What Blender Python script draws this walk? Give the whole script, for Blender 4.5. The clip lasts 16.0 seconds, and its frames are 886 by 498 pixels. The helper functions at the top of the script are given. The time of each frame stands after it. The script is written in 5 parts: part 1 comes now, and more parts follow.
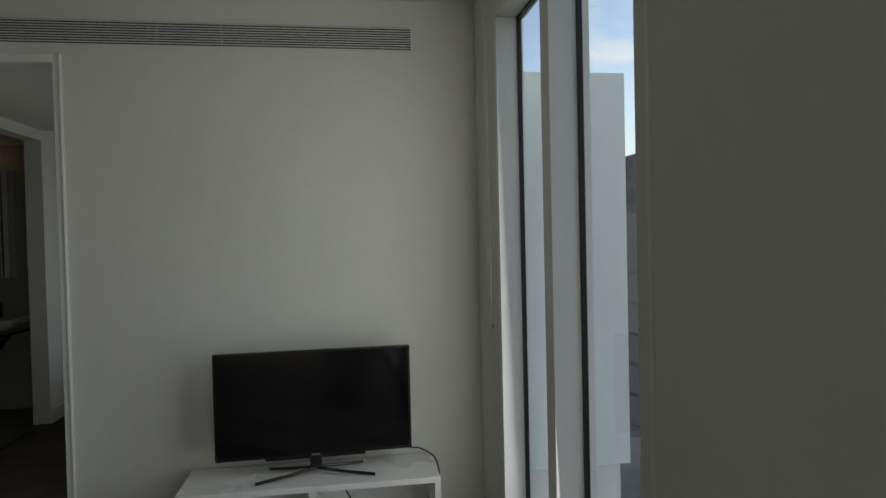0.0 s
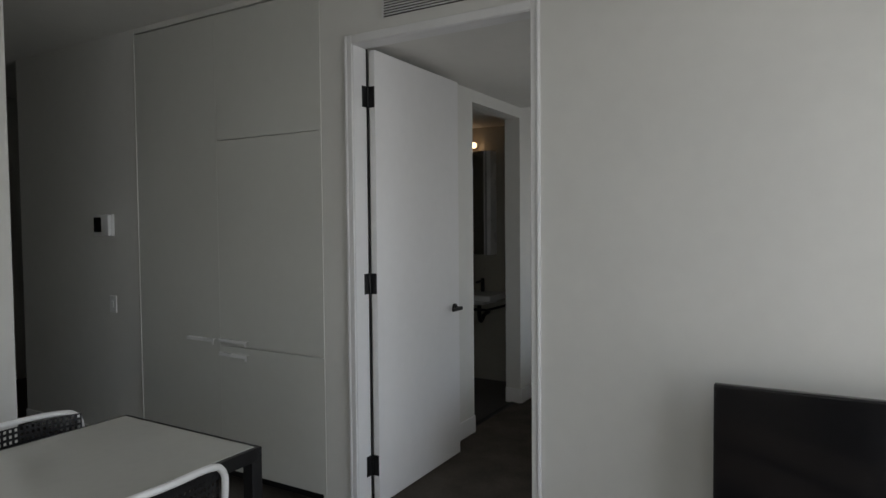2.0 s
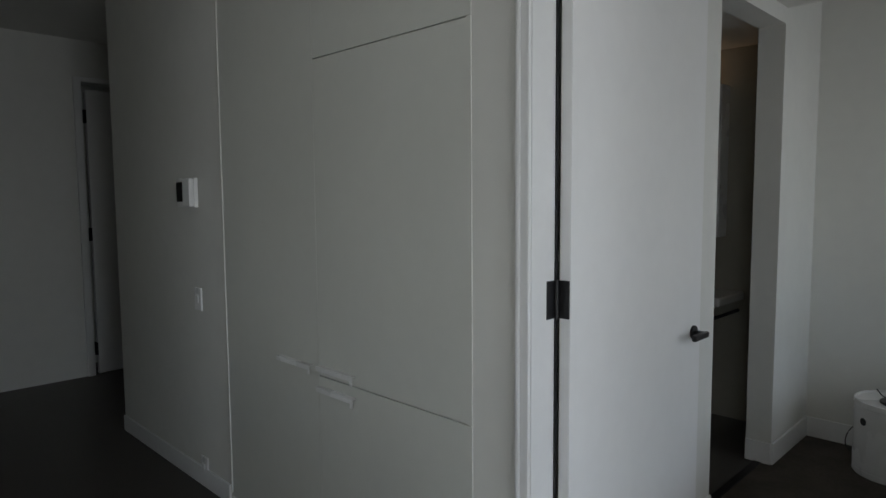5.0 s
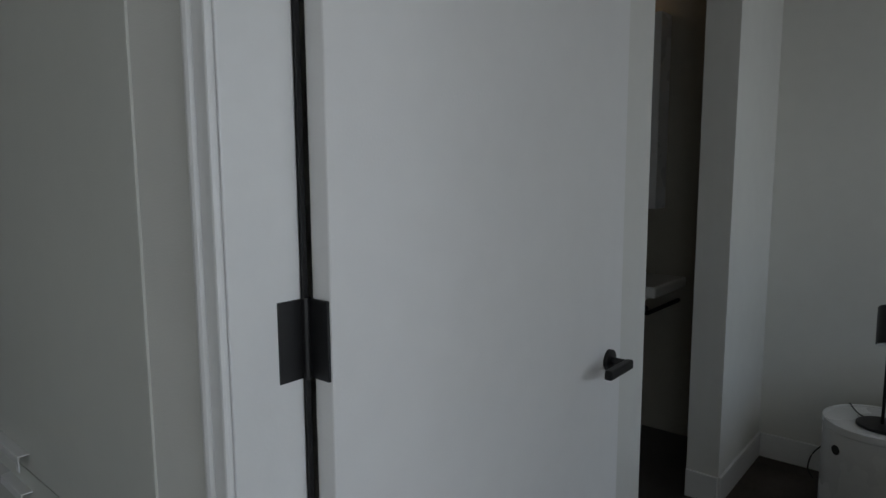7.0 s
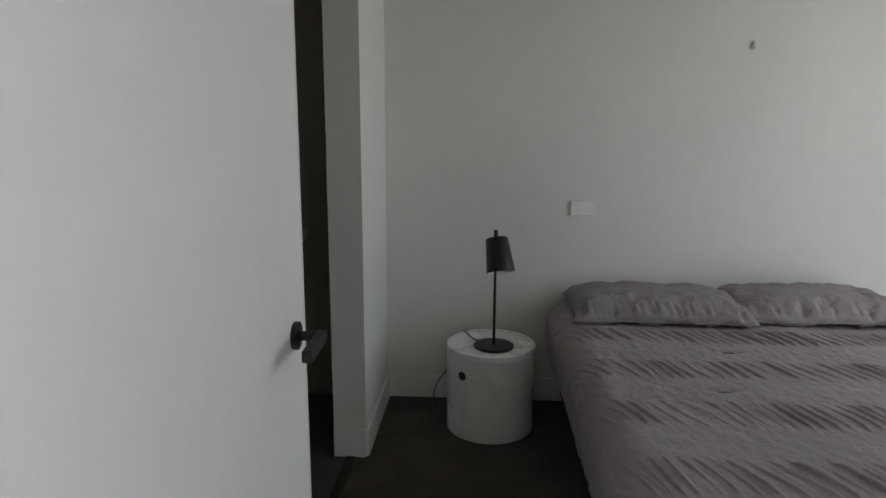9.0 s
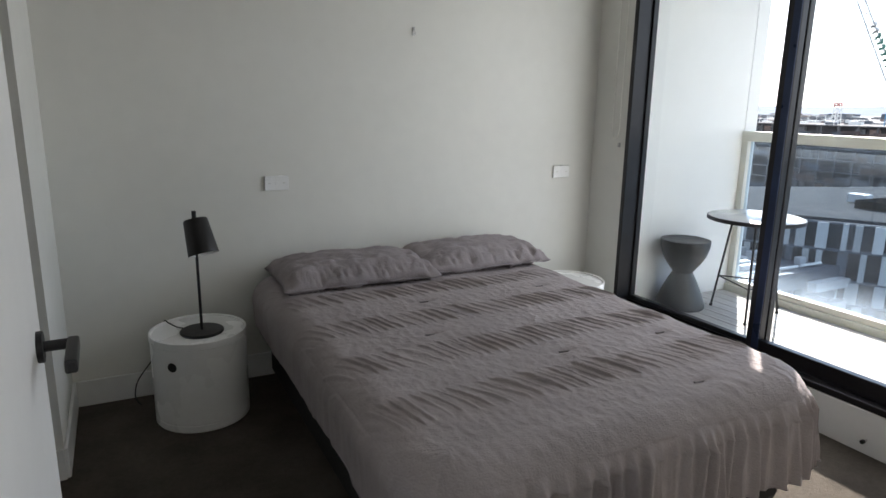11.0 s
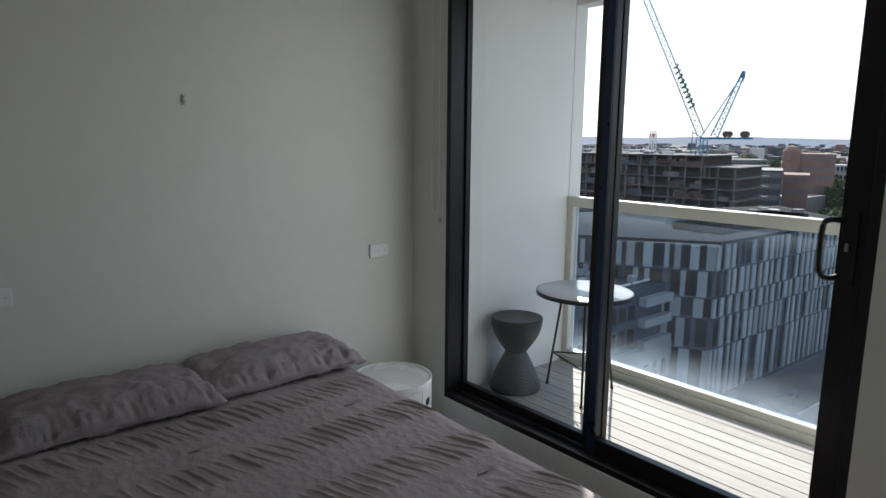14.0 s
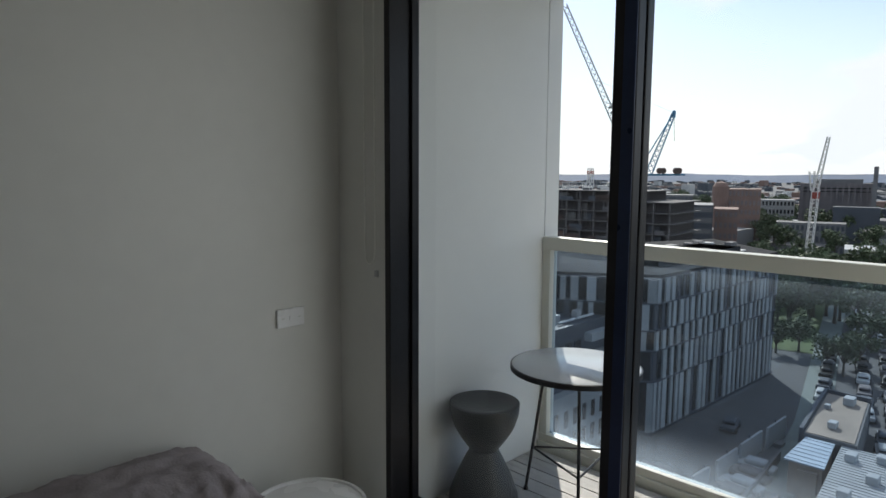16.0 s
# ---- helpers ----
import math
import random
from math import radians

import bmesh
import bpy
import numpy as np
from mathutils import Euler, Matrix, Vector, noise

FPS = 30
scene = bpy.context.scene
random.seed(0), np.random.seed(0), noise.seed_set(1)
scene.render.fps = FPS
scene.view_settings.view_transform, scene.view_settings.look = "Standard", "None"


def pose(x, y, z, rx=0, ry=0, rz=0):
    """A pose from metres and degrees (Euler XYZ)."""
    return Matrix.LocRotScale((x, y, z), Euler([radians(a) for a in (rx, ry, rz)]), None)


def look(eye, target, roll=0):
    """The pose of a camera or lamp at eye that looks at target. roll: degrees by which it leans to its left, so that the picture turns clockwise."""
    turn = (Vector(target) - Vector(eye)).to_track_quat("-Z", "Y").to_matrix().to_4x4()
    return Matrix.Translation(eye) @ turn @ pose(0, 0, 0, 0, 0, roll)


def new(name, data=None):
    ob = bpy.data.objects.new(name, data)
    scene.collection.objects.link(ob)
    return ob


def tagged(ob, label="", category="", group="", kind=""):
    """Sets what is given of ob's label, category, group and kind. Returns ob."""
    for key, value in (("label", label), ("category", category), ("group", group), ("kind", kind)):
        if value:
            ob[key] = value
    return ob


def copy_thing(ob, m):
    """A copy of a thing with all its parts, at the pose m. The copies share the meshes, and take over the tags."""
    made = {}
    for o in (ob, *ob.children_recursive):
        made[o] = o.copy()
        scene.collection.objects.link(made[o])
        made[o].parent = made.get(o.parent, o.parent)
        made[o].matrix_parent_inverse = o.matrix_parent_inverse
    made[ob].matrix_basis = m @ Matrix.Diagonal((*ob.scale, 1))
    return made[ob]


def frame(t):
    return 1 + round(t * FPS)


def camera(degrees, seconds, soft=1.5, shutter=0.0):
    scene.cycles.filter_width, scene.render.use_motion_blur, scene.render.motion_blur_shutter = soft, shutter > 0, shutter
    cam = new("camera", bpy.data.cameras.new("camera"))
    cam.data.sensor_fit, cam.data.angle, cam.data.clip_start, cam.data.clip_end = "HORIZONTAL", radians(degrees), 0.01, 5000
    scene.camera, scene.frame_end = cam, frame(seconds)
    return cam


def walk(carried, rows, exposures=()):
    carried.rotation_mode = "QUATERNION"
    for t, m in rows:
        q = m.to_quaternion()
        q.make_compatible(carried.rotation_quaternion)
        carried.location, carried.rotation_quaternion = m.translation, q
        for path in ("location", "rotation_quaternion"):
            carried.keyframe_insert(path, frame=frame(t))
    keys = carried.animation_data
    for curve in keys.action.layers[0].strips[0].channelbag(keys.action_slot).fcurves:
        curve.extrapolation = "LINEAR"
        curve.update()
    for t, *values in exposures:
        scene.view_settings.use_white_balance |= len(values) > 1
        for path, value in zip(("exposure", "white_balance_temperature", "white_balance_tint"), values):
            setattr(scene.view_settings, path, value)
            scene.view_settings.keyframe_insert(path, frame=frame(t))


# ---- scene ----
cam = camera(69.6, 16.0)
PATH = [
    (0, (0.19, -0.038, 1.515), (0.489, 1.939, 1.473), -1.3),
    (0.5, (0.119, 0.184, 1.528), (0.047, 2.182, 1.476), -1.2),
    (1, (0.11, 0.438, 1.525), (-0.446, 2.359, 1.48), -1.0),
    (1.5, (0.03, 0.645, 1.512), (-0.813, 2.457, 1.447), -0.6),
    (2, (-0.171, 0.86, 1.514), (-1.187, 2.581, 1.436), -0.5),
    (2.5, (-0.351, 1.099, 1.499), (-1.511, 2.725, 1.394), -0.3),
    (3, (-0.501, 1.348, 1.533), (-1.819, 2.847, 1.406), -0.2),
    (3.5, (-0.648, 1.528, 1.508), (-2.063, 2.934, 1.362), -0.3),
    (6, (-1.454, 2.51, 1.486), (-2.831, 3.948, 1.298), -0.4),
    (6.5, (-1.52, 2.779, 1.444), (-2.842, 4.265, 1.242), -0.4),
    (7, (-1.539, 3.052, 1.427), (-2.826, 4.563, 1.179), -0.3),
    (7.5, (-1.623, 3.17, 1.358), (-2.842, 4.728, 1.065), -0.6),
    (8, (-1.77, 3.211, 1.357), (-2.724, 4.938, 1.028), -0.0),
    (8.5, (-1.825, 3.281, 1.344), (-2.312, 5.19, 0.995), 0.1),
    (9, (-1.856, 3.321, 1.351), (-1.972, 5.283, 0.98), 0.3),
    (9.5, (-1.975, 3.291, 1.336), (-1.722, 5.238, 0.953), 0.4),
    (10, (-2.066, 3.24, 1.311), (-1.509, 5.119, 0.912), 0.6),
    (12.5, (-1.869, 3.364, 1.528), (-0.794, 4.983, 1.054), 0.8),
    (13, (-1.736, 3.409, 1.549), (-0.602, 4.993, 1.094), 0.6),
    (13.5, (-1.641, 3.48, 1.552), (-0.457, 5.034, 1.124), 0.5),
    (14, (-1.578, 3.584, 1.579), (-0.306, 5.089, 1.236), 0.5),
    (14.5, (-1.447, 3.665, 1.586), (-0.111, 5.13, 1.317), 0.3),
    (15, (-1.295, 3.795, 1.565), (0.076, 5.233, 1.333), 0.2),
    (15.5, (-1.139, 4.025, 1.534), (0.261, 5.436, 1.305), 0.3),
    (16, (-0.942, 4.3, 1.518), (0.468, 5.7, 1.29), 0.3),
]
EXPOSURES = [(0, -0.15, 6750, 6), (1, 0.3, 6750, 9), (1.5, 0.47, 6700, 11), (2, 0.65, 6600, 12), (3, 0.9, 6450, 12), (3.5, 1.03, 6400, 11), (6, 1.0, 6350, 10), (6.5, 0.95, 6300, 10), (7, 0.55, 6250, 10), (7.5, 0.36, 6200, 10),
             (8, 0.45, 6200, 10), (8.5, 0.83, 6500, 11), (9.5, 1.5, 6700, 12), (10, 1.62, 6700, 12), (12.5, 1.1, 6500, 11), (13, 0.92, 6500, 11), (14, 0.5, 6500, 10), (15, 0.1, 6500, 9), (15.5, 0.0, 6600, 9), (16, -0.02, 6600, 9)]
walk(cam, [(t, look(eye, target, roll)) for t, eye, target, roll in PATH], EXPOSURES)

# light
world = bpy.data.worlds.new("world")
scene.world = world
world.use_nodes = True
SUN_EL, SUN_AZ = 35.5, 51.0  # height and compass turn (from +y towards +x)
wn = world.node_tree.nodes
sky = wn.new("ShaderNodeTexSky")
sky.sky_type = "NISHITA"
sky.sun_disc = False
sky.sun_elevation, sky.sun_rotation = radians(SUN_EL), radians(SUN_AZ)
sky.air_density, sky.dust_density, sky.ozone_density = 1.0, 0.4, 1.0
tcw = wn.new("ShaderNodeTexCoord")
cn = wn.new("ShaderNodeTexNoise")
cn.inputs["Scale"].default_value, cn.inputs["Detail"].default_value = 3.2, 8.0
cm = wn.new("ShaderNodeMapping")
cm.inputs["Scale"].default_value = (1, 1, 2.6)
cr = wn.new("ShaderNodeMapRange")
cr.inputs["From Min"].default_value, cr.inputs["From Max"].default_value = 0.48, 0.6
mixc = wn.new("ShaderNodeMix")
mixc.data_type = "RGBA"
mixc.inputs["B"].default_value = (7.2, 7.5, 8.0, 1)
wl = world.node_tree.links
wl.new(tcw.outputs["Generated"], cm.inputs["Vector"])
wl.new(cm.outputs["Vector"], cn.inputs["Vector"])
wl.new(cn.outputs["Fac"], cr.inputs["Value"])
sep = wn.new("ShaderNodeSeparateXYZ")
hz = wn.new("ShaderNodeMapRange")
hz.inputs["From Min"].default_value, hz.inputs["From Max"].default_value = 0.02, 0.26
hz.inputs["To Min"].default_value, hz.inputs["To Max"].default_value = 0.92, 0.0
mx = wn.new("ShaderNodeMath")
mx.operation = "MAXIMUM"
wl.new(tcw.outputs["Generated"], sep.inputs[0])
wl.new(sep.outputs["Z"], hz.inputs["Value"])
wl.new(cr.outputs["Result"], mx.inputs[0])
wl.new(hz.outputs["Result"], mx.inputs[1])
wl.new(mx.outputs[0], mixc.inputs["Factor"])
wl.new(sky.outputs["Color"], mixc.inputs["A"])
wl.new(mixc.outputs["Result"], wn["Background"].inputs["Color"])
wn["Background"].inputs["Strength"].default_value = 0.15

sun = new("sun", bpy.data.lights.new("sun", "SUN"))
sun.data.energy, sun.data.angle, sun.data.color = 5.0, radians(0.5), (1.0, 0.95, 0.88)
sdir = Vector((math.sin(radians(SUN_AZ)) * math.cos(radians(SUN_EL)), math.cos(radians(SUN_AZ)) * math.cos(radians(SUN_EL)), math.sin(radians(SUN_EL))))
sun.matrix_world = look(sdir * 50, (0, 0, 0))


def window_lamp(name, loc, target, w, h, power, spread):
    """Sky light coming in through a window opening."""
    lamp = new(name, bpy.data.lights.new(name, "AREA"))
    lamp.data.shape, lamp.data.size, lamp.data.size_y = "RECTANGLE", w, h
    lamp.data.energy, lamp.data.color, lamp.data.spread = power, (0.96, 0.985, 1.0), radians(spread)
    lamp.matrix_world = look(loc, target)


window_lamp("window_light_bedroom", (0.555, 5.13, 1.25), (-2.0, 5.13, 1.15), 1.8, 2.0, 5.3, 180)
# fill lamp in the added window that stays out of view
window_lamp("window_light_living", (0.98, -1.6, 1.35), (-1.0, -1.3, 1.25), 2.7, 2.2, 12, 180)
window_lamp("window_light_living", (0.905, 2.2, 1.35), (-2.0, 2.4, 1.25), 1.4, 2.3, 10.5, 180)


# materials
def mat(name, color, rough=0.5, metal=0.0, scale=6.0, vary=0.08, bump=0.0, bump_scale=60.0, spec=0.5, dirt=0.0, stretch=None, island=0.0, coat=0.0):
    m = bpy.data.materials.new(name)
    m.use_nodes = True
    nt = m.node_tree
    n, l = nt.nodes, nt.links
    b = n["Principled BSDF"]
    b.inputs["Roughness"].default_value, b.inputs["Metallic"].default_value = rough, metal
    b.inputs["Specular IOR Level"].default_value = spec
    b.inputs["Coat Weight"].default_value = coat
    tc = n.new("ShaderNodeTexCoord")
    vec = tc.outputs["Object"]
    if stretch:
        mp = n.new("ShaderNodeMapping")
        mp.inputs["Scale"].default_value = stretch
        l.new(vec, mp.inputs["Vector"])
        vec = mp.outputs["Vector"]
    big = n.new("ShaderNodeTexNoise")
    big.inputs["Scale"].default_value, big.inputs["Detail"].default_value = scale, 3
    fine = n.new("ShaderNodeTexNoise")
    fine.inputs["Scale"].default_value, fine.inputs["Detail"].default_value = scale * 11, 2
    l.new(vec, big.inputs["Vector"])
    l.new(vec, fine.inputs["Vector"])
    add = n.new("ShaderNodeMath")
    add.operation = "MULTIPLY_ADD"
    add.inputs[1].default_value = 0.4
    l.new(fine.outputs["Fac"], add.inputs[0])
    l.new(big.outputs["Fac"], add.inputs[2])
    mr = n.new("ShaderNodeMapRange")
    mr.inputs["From Min"].default_value, mr.inputs["From Max"].default_value = 0.45, 0.95
    mr.inputs["To Min"].default_value, mr.inputs["To Max"].default_value = 1 - vary, 1 + vary * 0.6
    l.new(add.outputs[0], mr.inputs["Value"])
    fac = mr.outputs["Result"]
    if island:
        g = n.new("ShaderNodeObjectInfo")
        g2 = n.new("ShaderNodeNewGeometry")
        s = n.new("ShaderNodeMath")
        s.operation = "ADD"
        l.new(g.outputs["Random"], s.inputs[0])
        l.new(g2.outputs["Random Per Island"], s.inputs[1])
        f = n.new("ShaderNodeMath")
        f.operation = "FRACT"
        l.new(s.outputs[0], f.inputs[0])
        r2 = n.new("ShaderNodeMapRange")
        r2.inputs["To Min"].default_value, r2.inputs["To Max"].default_value = 1 - island, 1 + island
        l.new(f.outputs[0], r2.inputs["Value"])
        mu = n.new("ShaderNodeMath")
        mu.operation = "MULTIPLY"
        l.new(fac, mu.inputs[0])
        l.new(r2.outputs["Result"], mu.inputs[1])
        fac = mu.outputs[0]
    mul = n.new("ShaderNodeVectorMath")
    mul.operation = "SCALE"
    mul.inputs[0].default_value = color[:3]
    l.new(fac, mul.inputs["Scale"])
    l.new(mul.outputs[0], b.inputs["Base Color"])
    rr = n.new("ShaderNodeMapRange")
    rr.inputs["To Min"].default_value, rr.inputs["To Max"].default_value = max(0.02, rough - 0.08), min(1.0, rough + 0.08)
    l.new(big.outputs["Fac"], rr.inputs["Value"])
    l.new(rr.outputs["Result"], b.inputs["Roughness"])
    if bump:
        t = n.new("ShaderNodeTexNoise")
        t.inputs["Scale"].default_value, t.inputs["Detail"].default_value = bump_scale, 3
        l.new(vec, t.inputs["Vector"])
        bp = n.new("ShaderNodeBump")
        bp.inputs["Strength"].default_value, bp.inputs["Distance"].default_value = bump, 0.004
        l.new(t.outputs["Fac"], bp.inputs["Height"])
        l.new(bp.outputs["Normal"], b.inputs["Normal"])
    return m


def glass_mat(name, tint=(0.93, 0.97, 0.97), rough=0.0, grime=False, sheen=0.05):
    m = bpy.data.materials.new(name)
    m.use_nodes = True
    n, l = m.node_tree.nodes, m.node_tree.links
    n.remove(n["Principled BSDF"])
    t, g, x = n.new("ShaderNodeBsdfTransparent"), n.new("ShaderNodeBsdfGlossy"), n.new("ShaderNodeMixShader")
    t.inputs["Color"].default_value = (*tint, 1)
    g.inputs["Roughness"].default_value = rough
    f, p, q = n.new("ShaderNodeLayerWeight"), n.new("ShaderNodeMath"), n.new("ShaderNodeMapRange")
    p.operation = "POWER"
    p.inputs[1].default_value = 4.0
    q.inputs["To Min"].default_value, q.inputs["To Max"].default_value = sheen, 0.7
    l.new(f.outputs["Facing"], p.inputs[0])
    l.new(p.outputs[0], q.inputs["Value"])
    l.new(q.outputs["Result"], x.inputs[0])
    l.new(t.outputs[0], x.inputs[1])
    l.new(g.outputs[0], x.inputs[2])
    out = x.outputs[0]
    if grime:
        # dust film, thicker towards the bottom channel, thinner under the top rail
        tc, sp = n.new("ShaderNodeTexCoord"), n.new("ShaderNodeSeparateXYZ")
        l.new(tc.outputs["Object"], sp.inputs[0])
        nz = n.new("ShaderNodeTexNoise")
        nz.inputs["Scale"].default_value, nz.inputs["Detail"].default_value = 7.0, 5
        l.new(tc.outputs["Object"], nz.inputs["Vector"])
        lowr, topr = n.new("ShaderNodeMapRange"), n.new("ShaderNodeMapRange")
        lowr.interpolation_type = topr.interpolation_type = "SMOOTHSTEP"
        for r, a, b_, c in ((lowr, 0.45, 0.235, 0.21), (topr, 1.02, 1.17, 0.07)):
            r.inputs["From Min"].default_value, r.inputs["From Max"].default_value, r.inputs["To Max"].default_value = a, b_, c
            l.new(sp.outputs["Z"], r.inputs["Value"])
        s1, s2, s3 = n.new("ShaderNodeMath"), n.new("ShaderNodeMath"), n.new("ShaderNodeMath")
        l.new(lowr.outputs["Result"], s1.inputs[0])
        l.new(topr.outputs["Result"], s1.inputs[1])
        s2.operation = "MULTIPLY_ADD"
        l.new(nz.outputs["Fac"], s2.inputs[0])
        s2.inputs[1].default_value, s2.inputs[2].default_value = 1.4, 0.3
        s3.operation = "MULTIPLY"
        sb = n.new("ShaderNodeMath")
        sb.inputs[1].default_value = 0.014
        l.new(s1.outputs[0], sb.inputs[0])
        l.new(sb.outputs[0], s3.inputs[0])
        l.new(s2.outputs[0], s3.inputs[1])
        film = n.new("ShaderNodeBsdfTranslucent")
        film.inputs["Color"].default_value = (0.62, 0.74, 0.86, 1)
        x2 = n.new("ShaderNodeMixShader")
        l.new(s3.outputs[0], x2.inputs[0])
        l.new(out, x2.inputs[1])
        l.new(film.outputs[0], x2.inputs[2])
        out = x2.outputs[0]
    l.new(out, n["Material Output"].inputs["Surface"])
    return m


def glow_mat(name, color, strength):
    m = bpy.data.materials.new(name)
    m.use_nodes = True
    b = m.node_tree.nodes["Principled BSDF"]
    b.inputs["Emission Color"].default_value = (*color, 1)
    b.inputs["Emission Strength"].default_value = strength
    return m


M = {
    "wall": mat("wall_paint", (0.71, 0.705, 0.665), 0.75, scale=1.2, vary=0.05, bump=0.12, bump_scale=320),
    "ceiling": mat("ceiling_paint", (0.74, 0.73, 0.69), 0.85, scale=1.0, vary=0.04, bump=0.1, bump_scale=300),
    "joinery": mat("joinery_lacquer", (0.62, 0.625, 0.58), 0.38, scale=1.5, vary=0.04, bump=0.05, bump_scale=180),
    "gloss": mat("gloss_trim_paint", (0.78, 0.78, 0.77), 0.35, scale=3, vary=0.04, bump=0.05, bump_scale=120),
    "door": mat("door_paint", (0.79, 0.785, 0.775), 0.45, scale=1.4, vary=0.04, bump=0.1, bump_scale=220),
    "carpet": mat("carpet", (0.098, 0.085, 0.072), 0.95, scale=5, vary=0.3, bump=1.0, bump_scale=420, spec=0.1),
    "floorboard": mat("dark_timber_floor", (0.045, 0.038, 0.032), 0.4, scale=4, vary=0.3, bump=0.15, bump_scale=80, stretch=(1, 8, 1)),
    "tile": mat("dark_tile", (0.07, 0.065, 0.06), 0.4, scale=5, vary=0.2, bump=0.1),
    "bathwall": mat("bathroom_tile", (0.40, 0.38, 0.32), 0.3, scale=2, vary=0.08),
    "black": mat("black_metal", (0.012, 0.012, 0.013), 0.42, metal=0.2, scale=8, vary=0.3, bump=0.05),
    "frame": mat("dark_anodised_frame", (0.016, 0.015, 0.018), 0.35, metal=0.3, scale=6, vary=0.3),
    "navy": mat("navy_stile", (0.022, 0.037, 0.09), 0.3, metal=0.3, scale=6, vary=0.2),
    "plastic": mat("white_plastic", (0.80, 0.80, 0.79), 0.28, scale=4, vary=0.04),
    "deck": mat("weathered_deck", (0.48, 0.455, 0.425), 0.6, scale=3, vary=0.22, bump=0.5, bump_scale=60, stretch=(14, 1, 1), island=0.1),
    "stool": mat("charcoal_moulded", (0.026, 0.03, 0.034), 0.42, scale=3, vary=0.1),
    "tabletop": mat("pale_laminate", (0.62, 0.62, 0.58), 0.22, scale=3, vary=0.05),
    "bistro": mat("white_tabletop", (0.60, 0.61, 0.61), 0.14, scale=4, vary=0.06),
    "screen": mat("tv_screen", (0.004, 0.004, 0.005), 0.06, scale=4, vary=0.2),
    "bezel": mat("tv_bezel", (0.01, 0.01, 0.011), 0.25, scale=4, vary=0.2),
    "fabric": mat("grey_cotton", (0.345, 0.308, 0.312), 0.85, scale=9, vary=0.1, bump=0.5, bump_scale=170, spec=0.15),
    "pillow": mat("grey_cotton_pillow", (0.29, 0.258, 0.268), 0.92, scale=9, vary=0.12, bump=0.6, bump_scale=120, spec=0.15),
    "bedbase": mat("black_bed_base", (0.02, 0.02, 0.02), 0.9, scale=8, vary=0.3, bump=0.4),
    "ceramic": mat("white_ceramic", (0.8, 0.8, 0.78), 0.1, scale=3, vary=0.03),
    "mirror": mat("mirror", (0.85, 0.87, 0.87), 0.03, metal=1.0, scale=2, vary=0.02),
    "chrome": mat("brushed_steel", (0.5, 0.5, 0.5), 0.3, metal=1.0, scale=9, vary=0.1),
    "cladding": mat("balcony_render", (0.87, 0.87, 0.85), 0.7, scale=1.5, vary=0.04, bump=0.15, bump_scale=200),
    "rail": mat("powder_coated_rail", (0.66, 0.65, 0.58), 0.35, scale=5, vary=0.05),
    "panel": mat("white_privacy_panel", (0.78, 0.85, 0.85), 0.45, scale=1.5, vary=0.05),
    "cable": mat("black_cable", (0.01, 0.01, 0.01), 0.5),
    "cord": mat("white_cord", (0.85, 0.85, 0.8), 0.6),
    "glass": glass_mat("window_glass", (0.91, 0.93, 0.935)),
    "railglass": glass_mat("balustrade_glass", (0.56, 0.68, 0.80), grime=True, sheen=0.028),
    "bulb": glow_mat("warm_lamp", (1.0, 0.62, 0.33), 2.6),
}


# mesh helpers
def link_mesh(name, bm, material, parent=None, label="", smooth=False):
    bmesh.ops.recalc_face_normals(bm, faces=bm.faces)
    me = bpy.data.meshes.new(name)
    bm.to_mesh(me)
    bm.free()
    if smooth:
        for p in me.polygons:
            p.use_smooth = True
    me.materials.append(M[material] if isinstance(material, str) else material)
    ob = new(name, me)
    if parent:
        ob.parent = parent
    if label:
        ob["label"] = label
    return ob


part = link_mesh


def smooth_by_angle(ob, deg=35):
    me = ob.data
    bm = bmesh.new()
    bm.from_mesh(me)
    for f in bm.faces:
        f.smooth = True
    for e in bm.edges:
        if len(e.link_faces) == 2 and e.calc_face_angle(0) > radians(deg):
            e.smooth = False
    bm.to_mesh(me)
    bm.free()
    return ob


def box(bm, x0, x1, y0, y1, z0, z1, bevel=0.0, seg=2):
    t = bmesh.new()
    bmesh.ops.create_cube(t, size=1)
    for v in t.verts:
        v.co = Vector(((x0 + x1) / 2 + v.co.x * (x1 - x0), (y0 + y1) / 2 + v.co.y * (y1 - y0), (z0 + z1) / 2 + v.co.z * (z1 - z0)))
    if bevel:
        bmesh.ops.bevel(t, geom=list(t.edges), offset=bevel, segments=seg, affect="EDGES", profile=0.5)
    me = bpy.data.meshes.new("tmp")
    t.to_mesh(me)
    t.free()
    bm.from_mesh(me)
    bpy.data.meshes.remove(me)
    return bm


def boxes(*args, bevel=0.0):
    bm = bmesh.new()
    for a in args:
        box(bm, *a, bevel=bevel)
    return bm


